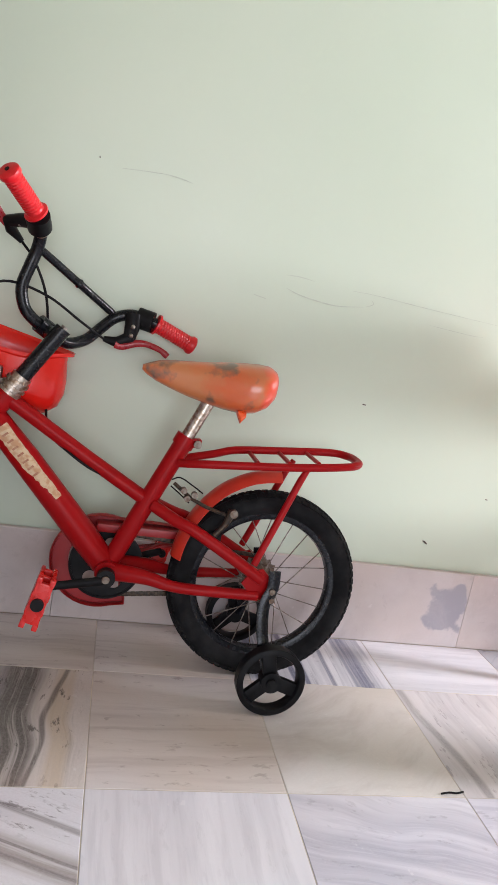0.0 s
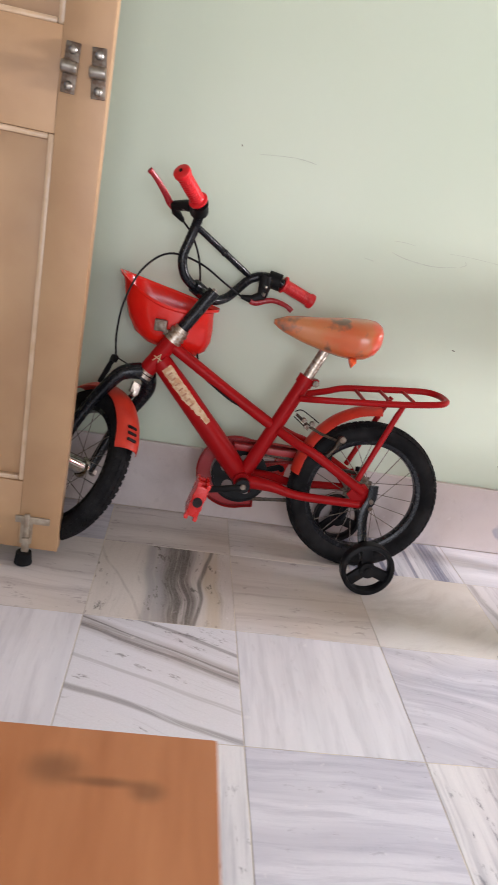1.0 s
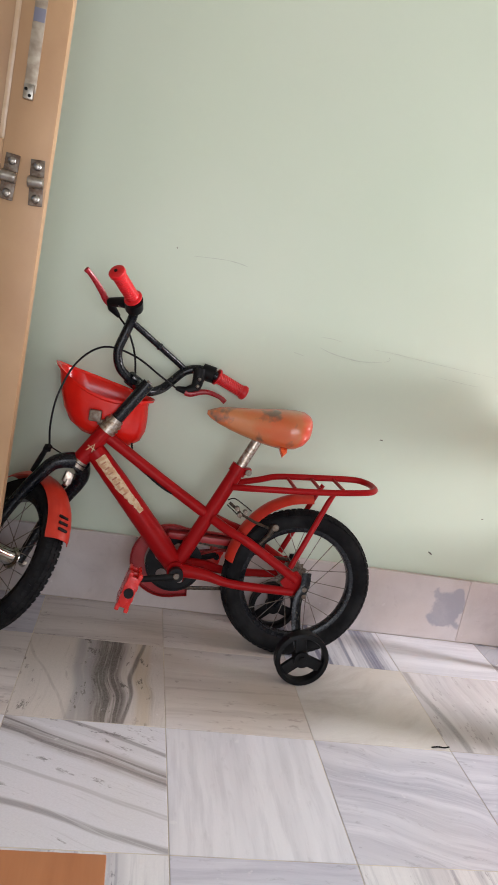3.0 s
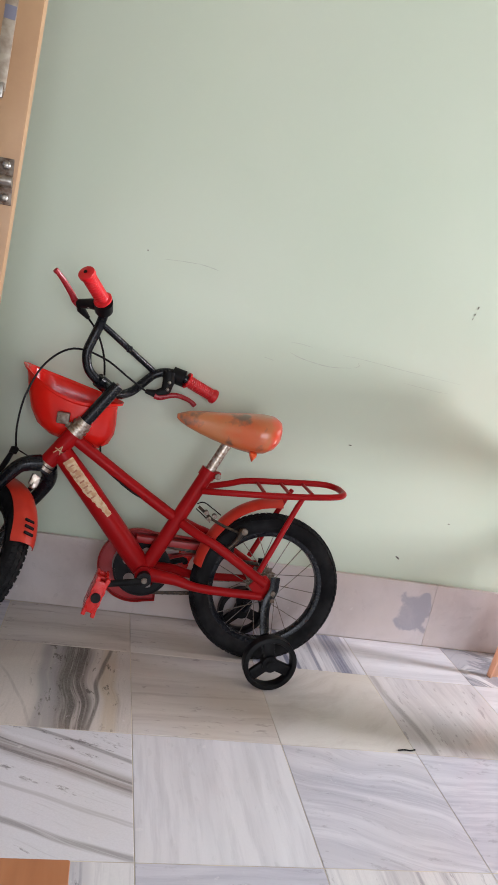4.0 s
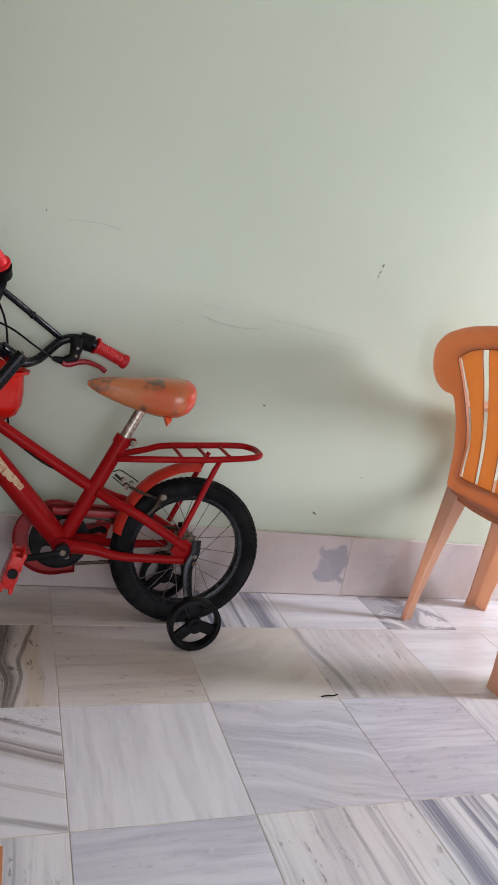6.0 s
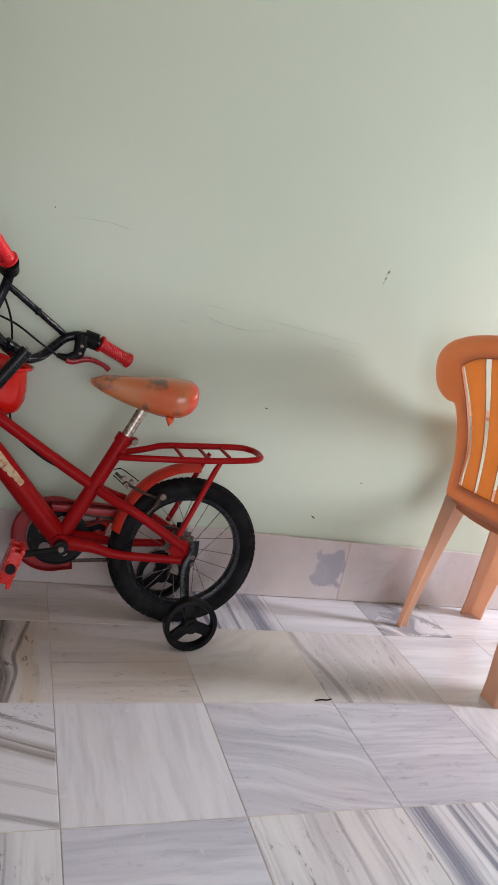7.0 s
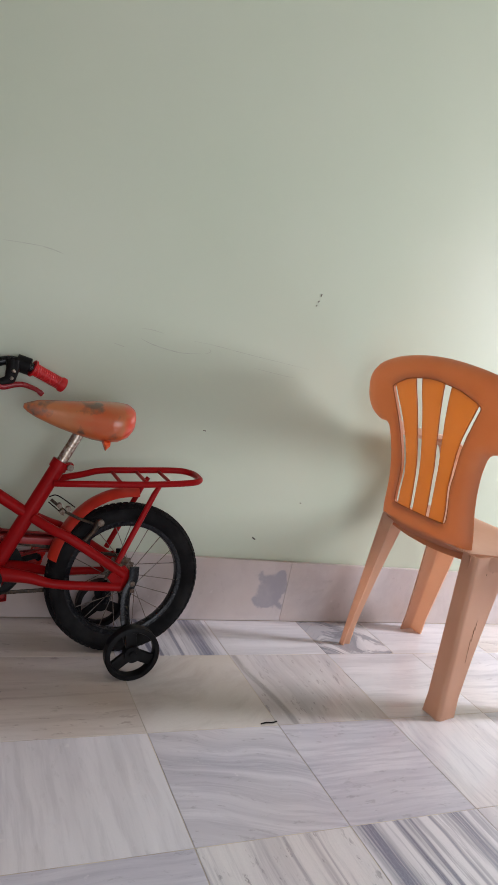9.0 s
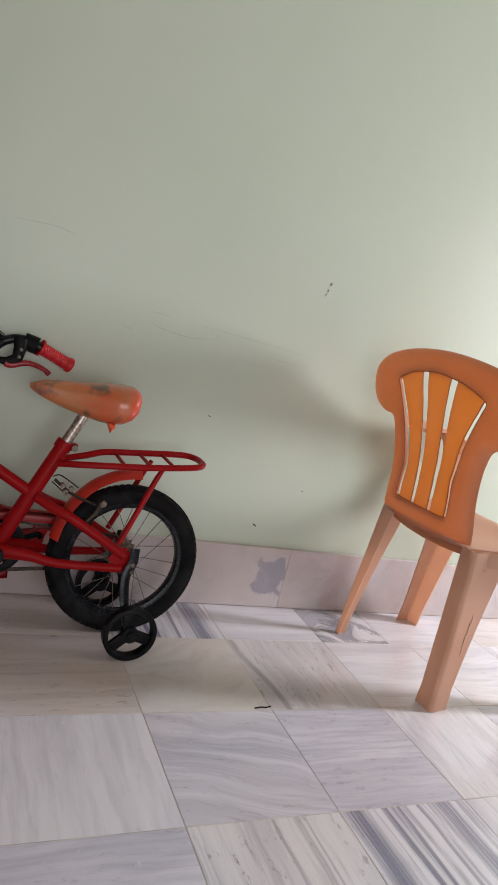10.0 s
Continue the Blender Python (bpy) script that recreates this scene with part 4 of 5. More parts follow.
            box(bm, (-0.0046, -w, -0.0042), (0.0046, w, 0.0042), 0.0015, Matrix.Translation(c) @ turn)
        part("chain", bm, CHAIN, b, "oily dark bicycle chain")
    # cranks and pedals
    for s, tip in ((-1, (-0.404, -0.086, 0.175)), (1, (-0.195, 0.1, 0.199))):
        bm = bmesh.new()
        sweep(bm, [(-0.303, s * 0.058, 0.187), (-0.303 + (tip[0] + 0.303) * 0.2, s * 0.064, 0.183), (tip[0], tip[1], tip[2])], [0.0115, 0.0085, 0.0075], 12, squash=(0.75, 1))
        disc(bm, (-0.303, s * 0.056, 0.19), 0.0165, 0.009, 18)
        crank = part("crank", bm, BLACK_PLASTIC, b, "black steel crank arm")
        bm = bmesh.new()
        disc(bm, (-0.303, s * 0.067, 0.19), 0.007, 0.003, 12)
        part("bolt", bm, OLD_STEEL, crank)
        m = Matrix.Translation((tip[0] + 0.004 * s, tip[1] + s * 0.048, tip[2] + (0.002 if s < 0 else -0.006))) @ Matrix.Rotation(radians(14), 4, "Y")
        bm = bmesh.new()
        for x in (-0.0105, 0.0105):
            box(bm, (x - 0.0035, -0.036, -0.04), (x + 0.0035, 0.036, 0.04), 0.003, m)
            for z in (-0.04, -0.014, 0.012, 0.038):
                box(bm, (x - 0.0045, -0.036, z - 0.005), (x + 0.0045, -0.02, z + 0.006), 0.002, m)
        for y in (-0.031, 0.0, 0.031):
            box(bm, (-0.012, y - 0.005, -0.036), (0.012, y + 0.005, 0.036), 0.003, m)
        pedal = part("pedal", bm, RED_PLASTIC, b, "translucent red plastic pedal")
        bm = bmesh.new()
        sweep(bm, [m @ Vector((0, -s * 0.048, 0)), m @ Vector((0, s * 0.04, 0))], 0.0075, 12)
        sweep(bm, [m @ Vector((0, s * 0.034, 0)), m @ Vector((0, s * 0.042, 0))], 0.0105, 16)
        part("spindle", bm, BLACK_PLASTIC, pedal)

    # ---- rear brake
    bm = bmesh.new()
    sweep(bm, [(-0.205, -0.03, 0.372), (-0.17, -0.036, 0.348), (-0.14, -0.04, 0.336), (-0.095, -0.04, 0.324)], 0.0035, 8)
    sweep(bm, [(-0.092, -0.045, 0.335), (-0.1, -0.045, 0.31), (-0.118, -0.045, 0.286)], [0.0085, 0.006, 0.005], 10)
    brake = part("rear_brake", bm, CHAIN, b, "small rusty rear brake")
    for x, y, z, r in ((-0.09, -0.052, 0.333, 0.0078), (-0.178, -0.038, 0.348, 0.006), (-0.165, -0.038, 0.356, 0.006), (-0.186, -0.038, 0.362, 0.006)):
        bm = bmesh.new()
        disc(bm, (x, y, z), r, 0.006, 10)
        part("nut", bm, OLD_STEEL, brake)
    for pts in ([(-0.21, -0.03, 0.378), (-0.195, -0.034, 0.384), (-0.17, -0.036, 0.372), (-0.15, -0.036, 0.36)], [(-0.21, -0.03, 0.366), (-0.19, -0.03, 0.352), (-0.172, -0.03, 0.338)]):
        tube("brake_wire", smooth_path(pts), 0.0014, BLACK_PLASTIC, brake, segments=6)
    bm = bmesh.new()
    box(bm, (-0.128, -0.046, 0.272), (-0.104, -0.03, 0.29), 0.003, None)
    part("brake_shoe", bm, RUBBER, brake)

    # ---- training wheels
    for s, c in ((-1, Vector((0.010, -0.132, 0.0545))), (1, Vector((-0.012, 0.128, 0.072)))):
        bm = bmesh.new()
        r = 0.0635
        lathe(bm, [(r, -0.011), (r, 0.011), (r - 0.003, 0.013), (r - 0.011, 0.013), (r - 0.0125, 0.010), (r - 0.0125, -0.010), (r - 0.011, -0.013), (r - 0.003, -0.013)], 40, Matrix.Translation(c))
        for k in range(3):
            a = radians(90 + 120 * k + 12)
            m = Matrix.Translation(c) @ Matrix.Rotation(-a, 4, "Y")
            box(bm, (0.01, -0.006, -0.013), (r - 0.010, 0.006, 0.013), 0.003, m)
        disc(bm, c, 0.019, 0.014, 20)
        w = part("training_wheel", bm, BLACK_PLASTIC, b, "black plastic three-spoke training wheel")
        bm = bmesh.new()
        disc(bm, c + Vector((0, s * 0.016, 0)), 0.0095, 0.004, 14)
        part("hub_cap", bm, RUBBER, w)
        bm = bmesh.new()
        sweep(bm, smooth_path([(0.002, s * 0.072, 0.238), (0.003, s * 0.073, 0.205), (-0.009, s * 0.078, 0.175), (-0.010, s * 0.09, 0.14), (-0.004, s * 0.106, 0.1), (c.x, c.y - s * 0.018, c.z + 0.005)], 4), 0.0118, 10, squash=(0.3, 1.0))
        arm = part("stabiliser_arm", bm, BLACK_PAINT, b, "bent black steel stabiliser arm")
        bm = bmesh.new()
        disc(bm, (0.001, s * 0.078, 0.2), 0.0062, 0.004, 6)
        disc(bm, (0.003, s * 0.077, 0.182), 0.0055, 0.003, 8)
        part("bolt", bm, OLD_STEEL, arm, "rusty bolt")

    # ---- fork, front mudguard and brake
    for s in (-1, 1):
        p = [HEAD + AXIS * 0.0 + Vector((0, s * 0.012, 0)), HEAD - AXIS * 0.018 + Vector((0, s * 0.034, 0)) + AHEAD * 0.004, HEAD - AXIS * 0.05 + Vector((0, s * 0.047, 0)) + AHEAD * 0.008, HEAD - AXIS * 0.16 + Vector((0, s * 0.05, 0)) + AHEAD * 0.012, front_hub + Vector((0, s * 0.052, 0))]
        tube("fork_blade", [fork @ q for q in smooth_path(p, 5)], [0.0195 - 0.0085 * i / 20 for i in range(21)], BLACK_PAINT, b, "black steel fork blade", segments=14)
    bm = bmesh.new()
    sweep(bm, [fork @ (HEAD - AXIS * 0.012), fork @ (HEAD + AXIS * 0.004)], 0.022, 18)
    part("fork_crown", bm, BLACK_PAINT, b)
    bm = bmesh.new()
    for z0, z1, r in ((-0.006, 0.002, 0.0225), (0.002, 0.010, 0.0205)):
        sweep(bm, [HEAD + AXIS * z0, HEAD + AXIS * z1], r, 20)
    part("lower_headset", bm, CHROME_WORN, b)
    bm = bmesh.new()
    strip(bm, front_hub, [(0.2, 15), (0.203, 33), (0.206, 55), (0.206, 82), (0.204, 112)], 0.034, 0.020, fork, 30)
    guard = part("front_mudguard", bm, ORANGE_RED, b, "faded orange-red plastic front mudguard")
    # slots are not cut; black blocks put in the dark of their openings
    for k in range(3):
        a = radians(21 + 4.4 * k)
        m = fork @ Matrix.Translation(front_hub) @ Matrix.Rotation(-a, 4, "Y") @ Matrix.Translation((0.2035, -0.007, 0))
        bm = bmesh.new()
        box(bm, (-0.003, -0.012, -0.003), (0.0012, 0.012, 0.003), 0.001, m)
        part("slot", bm, BLACK_PLASTIC, guard, "black block for the dark of a vent slot")
    bm = bmesh.new()
    for s in (-1, 1):
        sweep(bm, [fork @ (HEAD + AHEAD * 0.046 + AXIS * z + Vector((0, s * y, 0))) for z, y in ((-0.010, 0.057), (-0.03, 0.056), (-0.05, 0.052), (-0.085, 0.046))], [0.0045, 0.0055, 0.0065, 0.0055], 8)
    sweep(bm, [fork @ (HEAD + AHEAD * 0.046 - AXIS * 0.014 + Vector((0, y, 0))) for y in (-0.057, 0.0, 0.057)], 0.0016, 6)
    box(bm, (-0.008, -0.006, -0.01), (0.008, 0.006, 0.006), 0.002, fork @ Matrix.Translation(HEAD + AHEAD * 0.046 - AXIS * 0.018 + Vector((0, -0.057, 0))))
    part("front_brake", bm, BLACK_PLASTIC, b)
    bm = bmesh.new()
    m = fork @ Matrix.Translation(HEAD - AXIS * 0.035 - AHEAD * 0.022)
    box(bm, (-0.003, -0.02, -0.014), (0.003, 0.004, 0.012), 0.002, m)
    box(bm, (-0.005, -0.012, -0.02), (0.005, -0.002, -0.006), 0.002, m)
    part("mudguard_bracket", bm, STEEL, b)

    # ---- headset, stem and handlebar
    bars = steer(62)
    bm = bmesh.new()
    for z0, z1, r in ((0.098, 0.104, 0.0225), (0.104, 0.109, 0.0195), (0.109, 0.114, 0.0225), (0.114, 0.119, 0.0195), (0.119, 0.126, 0.0215), (0.126, 0.136, 0.018)):
        sweep(bm, [HEAD + AXIS * z0, HEAD + AXIS * z1], r, 22)
    part("headset", bm, CHROME_WORN, b, "worn steel headset rings")
    bm = bmesh.new()
    sweep(bm, [QUILL - AXIS * 0.11, QUILL + AXIS * 0.004], 0.0145, 18)
    stem = part("stem", bm, BLACK_PAINT, b, "black stem")
    bm = bmesh.new()
    sweep(bm, [QUILL + AXIS * 0.004, QUILL + AXIS * 0.0085], 0.007, 6)
    part("bolt", bm, STEEL, stem)

    def bar(s, f, r):
        return bars @ (QUILL + Vector((0, -s, 0)) + AHEAD * f + AXIS * r)

    bm = bmesh.new()
    sweep(bm, [bar(0, 0.0, -0.018), bar(0, 0.05, -0.018)], 0.0125, 14)
    sweep(bm, [bar(-0.02, 0.05, -0.018), bar(0.02, 0.05, -0.018)], 0.0165, 16)
    part("clamp", bm, BLACK_PAINT, stem)
    half = [(0.0, 0.050, -0.019), (0.03, 0.052, -0.019), (0.055, 0.058, -0.012), (0.078, 0.066, 0.012), (0.088, 0.071, 0.045), (0.098, 0.073, 0.08), (0.116, 0.062, 0.106), (0.14, 0.042, 0.119), (0.152, 0.032, 0.1225), (0.2, 0.02, 0.131)]
    line = [(-s, f, r) for s, f, r in half[:0:-1]] + half
    tube("handlebar", [bar(*q) for q in smooth_path(line, 4)], 0.0108, BLACK_PAINT, b, "bent black handlebar", segments=14)
    tube("crossbar", [bar(s * 0.099, 0.072 + 0.002, 0.083) for s in (-1, -0.8, -0.3, -0.05, 0, 0.05, 0.3, 0.8, 1)], [0.006, 0.0075, 0.0075, 0.0075, 0.0095, 0.0075, 0.0075, 0.0075, 0.006], BLACK_PAINT, b, "black handlebar crossbar", segments=12)
    for s in (-1, 1):
        d = (Vector((0.232, 0.007, 0.139)) - Vector((0.152, 0.032, 0.1225)))
        st = Vector((0.150, 0.0325, 0.122))
        prof = [(0.0, 0.0205), (0.004, 0.021), (0.0065, 0.0155)]
        for k in range(12):
            prof += [(0.009 + 0.0055 * k, 0.0158), (0.0115 + 0.0055 * k, 0.0148)]
        prof += [(0.076, 0.0165), (0.079, 0.0185), (0.086, 0.0182), (0.089, 0.014)]
        bm = bmesh.new()
        dn = d.normalized()
        sweep(bm, [bar(s * (st + dn * q).x, (st + dn * q).y, (st + dn * q).z) for q, r in prof], [r for q, r in prof], 20)
        grip = part("grip", bm, RED_GRIP, b, "ribbed red rubber grip")
        # black disc laid on the cap for the shade inside its hole
        bm = bmesh.new()
        e, e2 = st + dn * 0.0888, st + dn * 0.0902
        sweep(bm, [bar(s * e.x, e.y, e.z), bar(s * e2.x, e2.y, e2.z)], 0.004, 10)
        part("end_hole_shade", bm, BLACK_PLASTIC, grip)
        # lever bracket, clamp ring and lever
        c0, c1 = Vector((0.124, 0.055, 0.109)), Vector((0.146, 0.036, 0.1205))
        bm = bmesh.new()
        sweep(bm, [bar(s * c0.x, c0.y, c0.z), bar(s * c1.x, c1.y, c1.z)], 0.0205, 18)
        if s > 0:
            ring = bmesh.new()
            sweep(ring, [bar(s * 0.114, 0.0635, 0.1045), bar(s * 0.119, 0.059, 0.107), bar(s * 0.123, 0.056, 0.109)], [0.0122, 0.0128, 0.0122], 16)
            part("collar", ring, CHROME_WORN, grip, "worn chrome collar")
        if s > 0:
            body = [bar(x, f, r) for x, f, r in ((0.136, 0.05, 0.112), (0.146, 0.074, 0.1), (0.157, 0.092, 0.084), (0.145, 0.098, 0.076), (0.118, 0.096, 0.072))]
            arm = [bar(*q) for q in smooth_path([(0.148, 0.094, 0.079), (0.170, 0.094, 0.081), (0.188, 0.089, 0.087), (0.222, 0.081, 0.096), (0.244, 0.077, 0.1), (0.255, 0.076, 0.101)], 4)]
        else:
            body = [Vector(q) for q in ((-0.317, 0.094, 0.662), (-0.316, 0.09, 0.642), (-0.32, 0.088, 0.616), (-0.342, 0.088, 0.605), (-0.367, 0.088, 0.608))]
            arm = smooth_path([(-0.344, 0.085, 0.602), (-0.33, 0.085, 0.6), (-0.308, 0.085, 0.608), (-0.287, 0.085, 0.611), (-0.258, 0.089, 0.604), (-0.242, 0.09, 0.594)], 4)
        sweep(bm, body, [0.0165, 0.015, 0.0135, 0.0105, 0.005], 12, squash=(0.8, 1) if s < 0 else (1, 0.8))
        lever = part("lever_bracket", bm, BLACK_PLASTIC, b, "black plastic brake lever bracket")
        bm = bmesh.new()
        sweep(bm, arm, [0.0085 - 0.0035 * i / 20 + (0.0012 if i > 17 else 0) for i in range(21)], 10, squash=(0.75, 1))
        part("lever", bm, DARK_RED, lever, "dark red brake lever")
        bm = bmesh.new()
        spots = [Vector((-0.315, 0.074, 0.639)), Vector((-0.317, 0.074, 0.622))] if s < 0 else [bar(0.141, 0.066, 0.1) + Vector((0, -0.012, 0.002)), bar(0.141, 0.08, 0.09) + Vector((0, -0.012, 0.002))]
        for p in spots:
            bmesh.ops.create_uvsphere(bm, u_segments=10, v_segments=6, radius=0.0045, matrix=Matrix.Translation(p))
        part("screw", bm, STEEL, lever)

    # ---- cables
    far = Vector((-0.367, 0.088, 0.608))
    tube("brake_cable", smooth_path([far, (-0.41, 0.06, 0.632), (-0.475, 0.035, 0.668), (-0.545, 0.01, 0.678), (-0.598, -0.005, 0.635), (-0.628, -0.01, 0.56), (-0.636, -0.01, 0.49), (-0.632, 0.0, 0.432)], 6), 0.0024, BLACK_PLASTIC, b, segments=8)
    near = bar(0.118, 0.096, 0.072)
    tube("brake_cable", smooth_path([near, (-0.498, 0.02, 0.72), (-0.474, 0.05, 0.66), (-0.462, 0.065, 0.56), (-0.452, 0.05, 0.47), (-0.437, 0.012, 0.426), (-0.40, -0.008, 0.4005), (-0.36, -0.010, 0.3765), (-0.325, -0.004, 0.362)], 6), 0.0024, BLACK_PLASTIC, b, segments=8)

    # ---- basket
    bm = bmesh.new()
    c = Vector((-0.535, 0.072, 0.592))
    rings = []
    n = 40
    prof = [(1.08, 0.005), (1.06, -0.002), (1.0, -0.006), (0.985, -0.03), (0.965, -0.055), (0.915, -0.083), (0.79, -0.110), (0.56, -0.128), (0.2, -0.135),
            (0.2, -0.132), (0.54, -0.125), (0.76, -0.107), (0.885, -0.081), (0.94, -0.054), (0.96, -0.03), (0.975, -0.002), (1.04, 0.0035)]
    for sc, dz in prof:
        ring = []
        for i in range(n):
            a = 2 * math.pi * i / n
            x, y = (math.copysign(abs(q) ** 0.72, q) for q in (math.cos(a), math.sin(a)))
            point = 1 + 0.05 * max(0, x) ** 8 * (1 if dz > -0.004 else 0)
            tip = max(0.0, dz / -0.13)
            ring.append(bm.verts.new(c + Vector((0.108 * sc * x * point + 0.02 * tip, 0.062 * sc * y, dz - 0.23 * 0.108 * x * (1 - 0.6 * tip) - 0.03 * (1 - tip) * max(0, -y) * (1 - x * x) + 0.004 * max(0, -x) ** 6 * (1 - tip)))))
        rings.append(ring)
    for p, q in zip(rings, rings[1:] + rings[:1]):
        for i in range(n):
            if p is rings[8] and q is rings[9]:
                continue
            bm.faces.new((p[i], p[(i + 1) % n], q[(i + 1) % n], q[i]))
    bm.faces.new(rings[8])
    bm.faces.new(rings[9][::-1])
    basket = part("basket", bm, RED_BASKET, b, "glossy red plastic front basket")
    bm = bmesh.new()
    box(bm, (-0.556, -0.008, 0.508), (-0.528, 0.012, 0.534), 0.003)
    box(bm, (-0.535, -0.006, 0.502), (-0.498, 0.0, 0.514), 0.002)
    part("basket_bracket", bm, OLD_STEEL, basket, "grey steel basket bracket")
    bm = bmesh.new()
    box(bm, (-0.489, 0.006, 0.535), (-0.477, 0.012, 0.547), 0.001)
    part("basket_tab", bm, STEEL, basket)

    # ---- worn cream stickers
    def sticker(p, q, r, a0, a1, name, lab, seed):
        rnd = random.Random(seed)
        p, q = Vector(p), Vector(q)
        d = (q - p).normalized()
        side = Vector((0, -1, 0))
        up = side.cross(d)
        bm = bmesh.new()
        rows = 26
        grid = []
        for i in range(rows + 1):
            f = i / rows
            torn = 0.0 if f < 0.5 else (f - 0.5) * 1.2
            lo = a0 + rnd.uniform(0, 5) + (a1 - a0) * torn * rnd.uniform(0.6, 1.0)
            hi = a1 - rnd.uniform(0, 4)
            row = []
            for k in range(7):
                a = radians(lo + (hi - lo) * k / 6)
                row.append(bm.verts.new(p.lerp(q, f) + (side * math.cos(a) + up * math.sin(a)) * r))
            grid.append(row)
        for i in range(rows):
            for k in range(6):
                bm.faces.new((grid[i][k], grid[i][k + 1], grid[i + 1][k + 1], grid[i + 1][k]))
        return part(name, bm, STICKER, b, lab)

    st = sticker((-0.520, 0, 0.428), (-0.412, 0, 0.311), 0.0266, -18, 42, "sticker", "torn cream lettered sticker", 3)
    for i in range(7):
        f = 0.1 + 0.09 * i
        p = Vector((-0.520, 0, 0.428)).lerp(Vector((-0.412, 0, 0.311)), f)
        d = Vector((-0.405 + 0.513, 0, 0.304 - 0.421)).normalized()
        up = Vector((0, -1, 0)).cross(d)
        m = Matrix.Translation(p + Vector((0, -1, 0)) * 0.0264 + up * 0.004) @ Matrix.Rotation(math.atan2(-d.z, d.x), 4, "Y")
        bm = bmesh.new()
        box(bm, (-0.0018, -0.0006, -0.006), (0.0018, 0.0004, 0.006), 0, m)
        part("letter_bar", bm, STICKER_INK, st, "faded unreadable lettering")
    bm = bmesh.new()
    for dx, tilt in ((-0.004, 18), (0.004, -18), (0.0, 90)):
        m = Matrix.Translation(HEAD + AXIS * 0.05 + Vector((dx, -0.0197, 0))) @ Matrix.Rotation(radians(tilt + 30), 4, "Y")
        box(bm, (-0.0011, -0.0008, -0.010), (0.0011, 0.0006, 0.010), 0, m)
    part("head_emblem", bm, STICKER, b, "worn cream emblem")


make_bicycle()


# ---------------------------------------------------------------- plastic chair
def make_chair():
    c = thing("plastic_chair", 0.715, 0.165, 0, 7.3, "tan orange moulded plastic chair with slatted back", "chair")

    SHIFT = 0.020

    def lean(l, z):
        h = max(z - 0.42, 0) / 0.44
        return -0.105 * h ** 1.25 + 0.55 * l * l * (0.55 + 0.6 * h) + 0.035 * max(0, h - 0.8) ** 2 * 10

    # half outlines (across, up) of the moulded rim: outside and round the slats
    outside = ((0, 0.400), (0.06, 0.402), (0.11, 0.407), (0.150, 0.416), (0.153, 0.45), (0.146, 0.52), (0.147, 0.58), (0.156, 0.635), (0.175, 0.672),
               (0.230, 0.676), (0.285, 0.698), (0.313, 0.735), (0.306, 0.788), (0.262, 0.824), (0.200, 0.846), (0.11, 0.865), (0, 0.873))
    inside = ((0, 0.466), (0.045, 0.466), (0.078, 0.467), (0.093, 0.472), (0.094, 0.50), (0.089, 0.56), (0.094, 0.60), (0.104, 0.65), (0.116, 0.69),
              (0.128, 0.72), (0.137, 0.742), (0.145, 0.76), (0.149, 0.772), (0.143, 0.780), (0.120, 0.791), (0.08, 0.805), (0, 0.815))

    def whole(half):
        """Both halves of an outline, rounded, once round."""
        p = [Vector((l, z, 0)) for l, z in half]
        p = p + [Vector((-q.x, q.y, 0)) for q in p[-2:0:-1]]
        n = len(p)
        out = []
        for i in range(n):
            a, b, e, d = (p[(i + k) % n] for k in (-1, 0, 1, 2))
            for k in range(4):
                t = k / 4
                out.append(0.5 * ((2 * b) + (e - a) * t + (2 * a - 5 * b + 4 * e - d) * t * t + (3 * b - a - 3 * e + d) * t ** 3))
        return out

    def sway(z):
        return SHIFT + 0.012 * max(0.0, min(1.0, (0.60 - z) / 0.14))

    # section of the rim from the slats outward: (share of width, relief); a full roll with a turned-back lip
    section = ((0.0, 0.007), (0.0, -0.003), (0.06, -0.0075), (0.2, -0.0105), (0.45, -0.012), (0.68, -0.0095), (0.86, -0.002), (0.96, 0.008), (1.0, 0.020),
               (0.965, 0.021), (0.92, 0.010), (0.82, 0.002), (0.64, -0.005), (0.45, -0.007), (0.2, -0.0055), (0.06, 0.007))
    bm = bmesh.new()
    rings = []
    for a, e in zip(whole(inside), whole(outside)):
        ring = []
        for w, r in section:
            l, z = a.x + (e.x - a.x) * w, a.y + (e.y - a.y) * w
            over = max(0.0, l - 0.15)
            ring.append(bm.verts.new((lean(l, z) + r - 0.15 * over, l - 0.2 * over + sway(z) * (1 - w) + SHIFT * w, z)))
        rings.append(ring)
    ns = len(section)
    for p, q in zip(rings, rings[1:] + rings[:1]):
        for i in range(ns):
            bm.faces.new((p[i], p[(i + 1) % ns], q[(i + 1) % ns], q[i]))
    backrest = part("backrest", bm, CHAIR_RIM, c, "moulded rim of the back, shade painted orange-brown")
    bm = bmesh.new()
    sweep(bm, [(lean(q.x, q.y) - 0.003, q.x + sway(q.y), q.y) for q in whole(inside)], 0.0014, 6, closed=True)
    part("slot_rim", bm, CHAIR_BEAD, backrest, "thickened edge, its shade painted dark brown")
    # three slats with curved slots between them
    outer_edge = ((0.44, 0.094), (0.50, 0.094), (0.56, 0.089), (0.60, 0.094), (0.65, 0.104), (0.69, 0.116), (0.72, 0.128), (0.742, 0.137), (0.76, 0.145), (0.84, 0.176))
    slot_line = ((0.44, 0.030), (0.56, 0.030), (0.645, 0.033), (0.727, 0.039), (0.84, 0.054))

    def linear(table, z):
        for (z0, v0), (z1, v1) in zip(table, table[1:]):
            if z <= z1:
                return v0 + (v1 - v0) * (z - z0) / (z1 - z0)
        return table[-1][1]

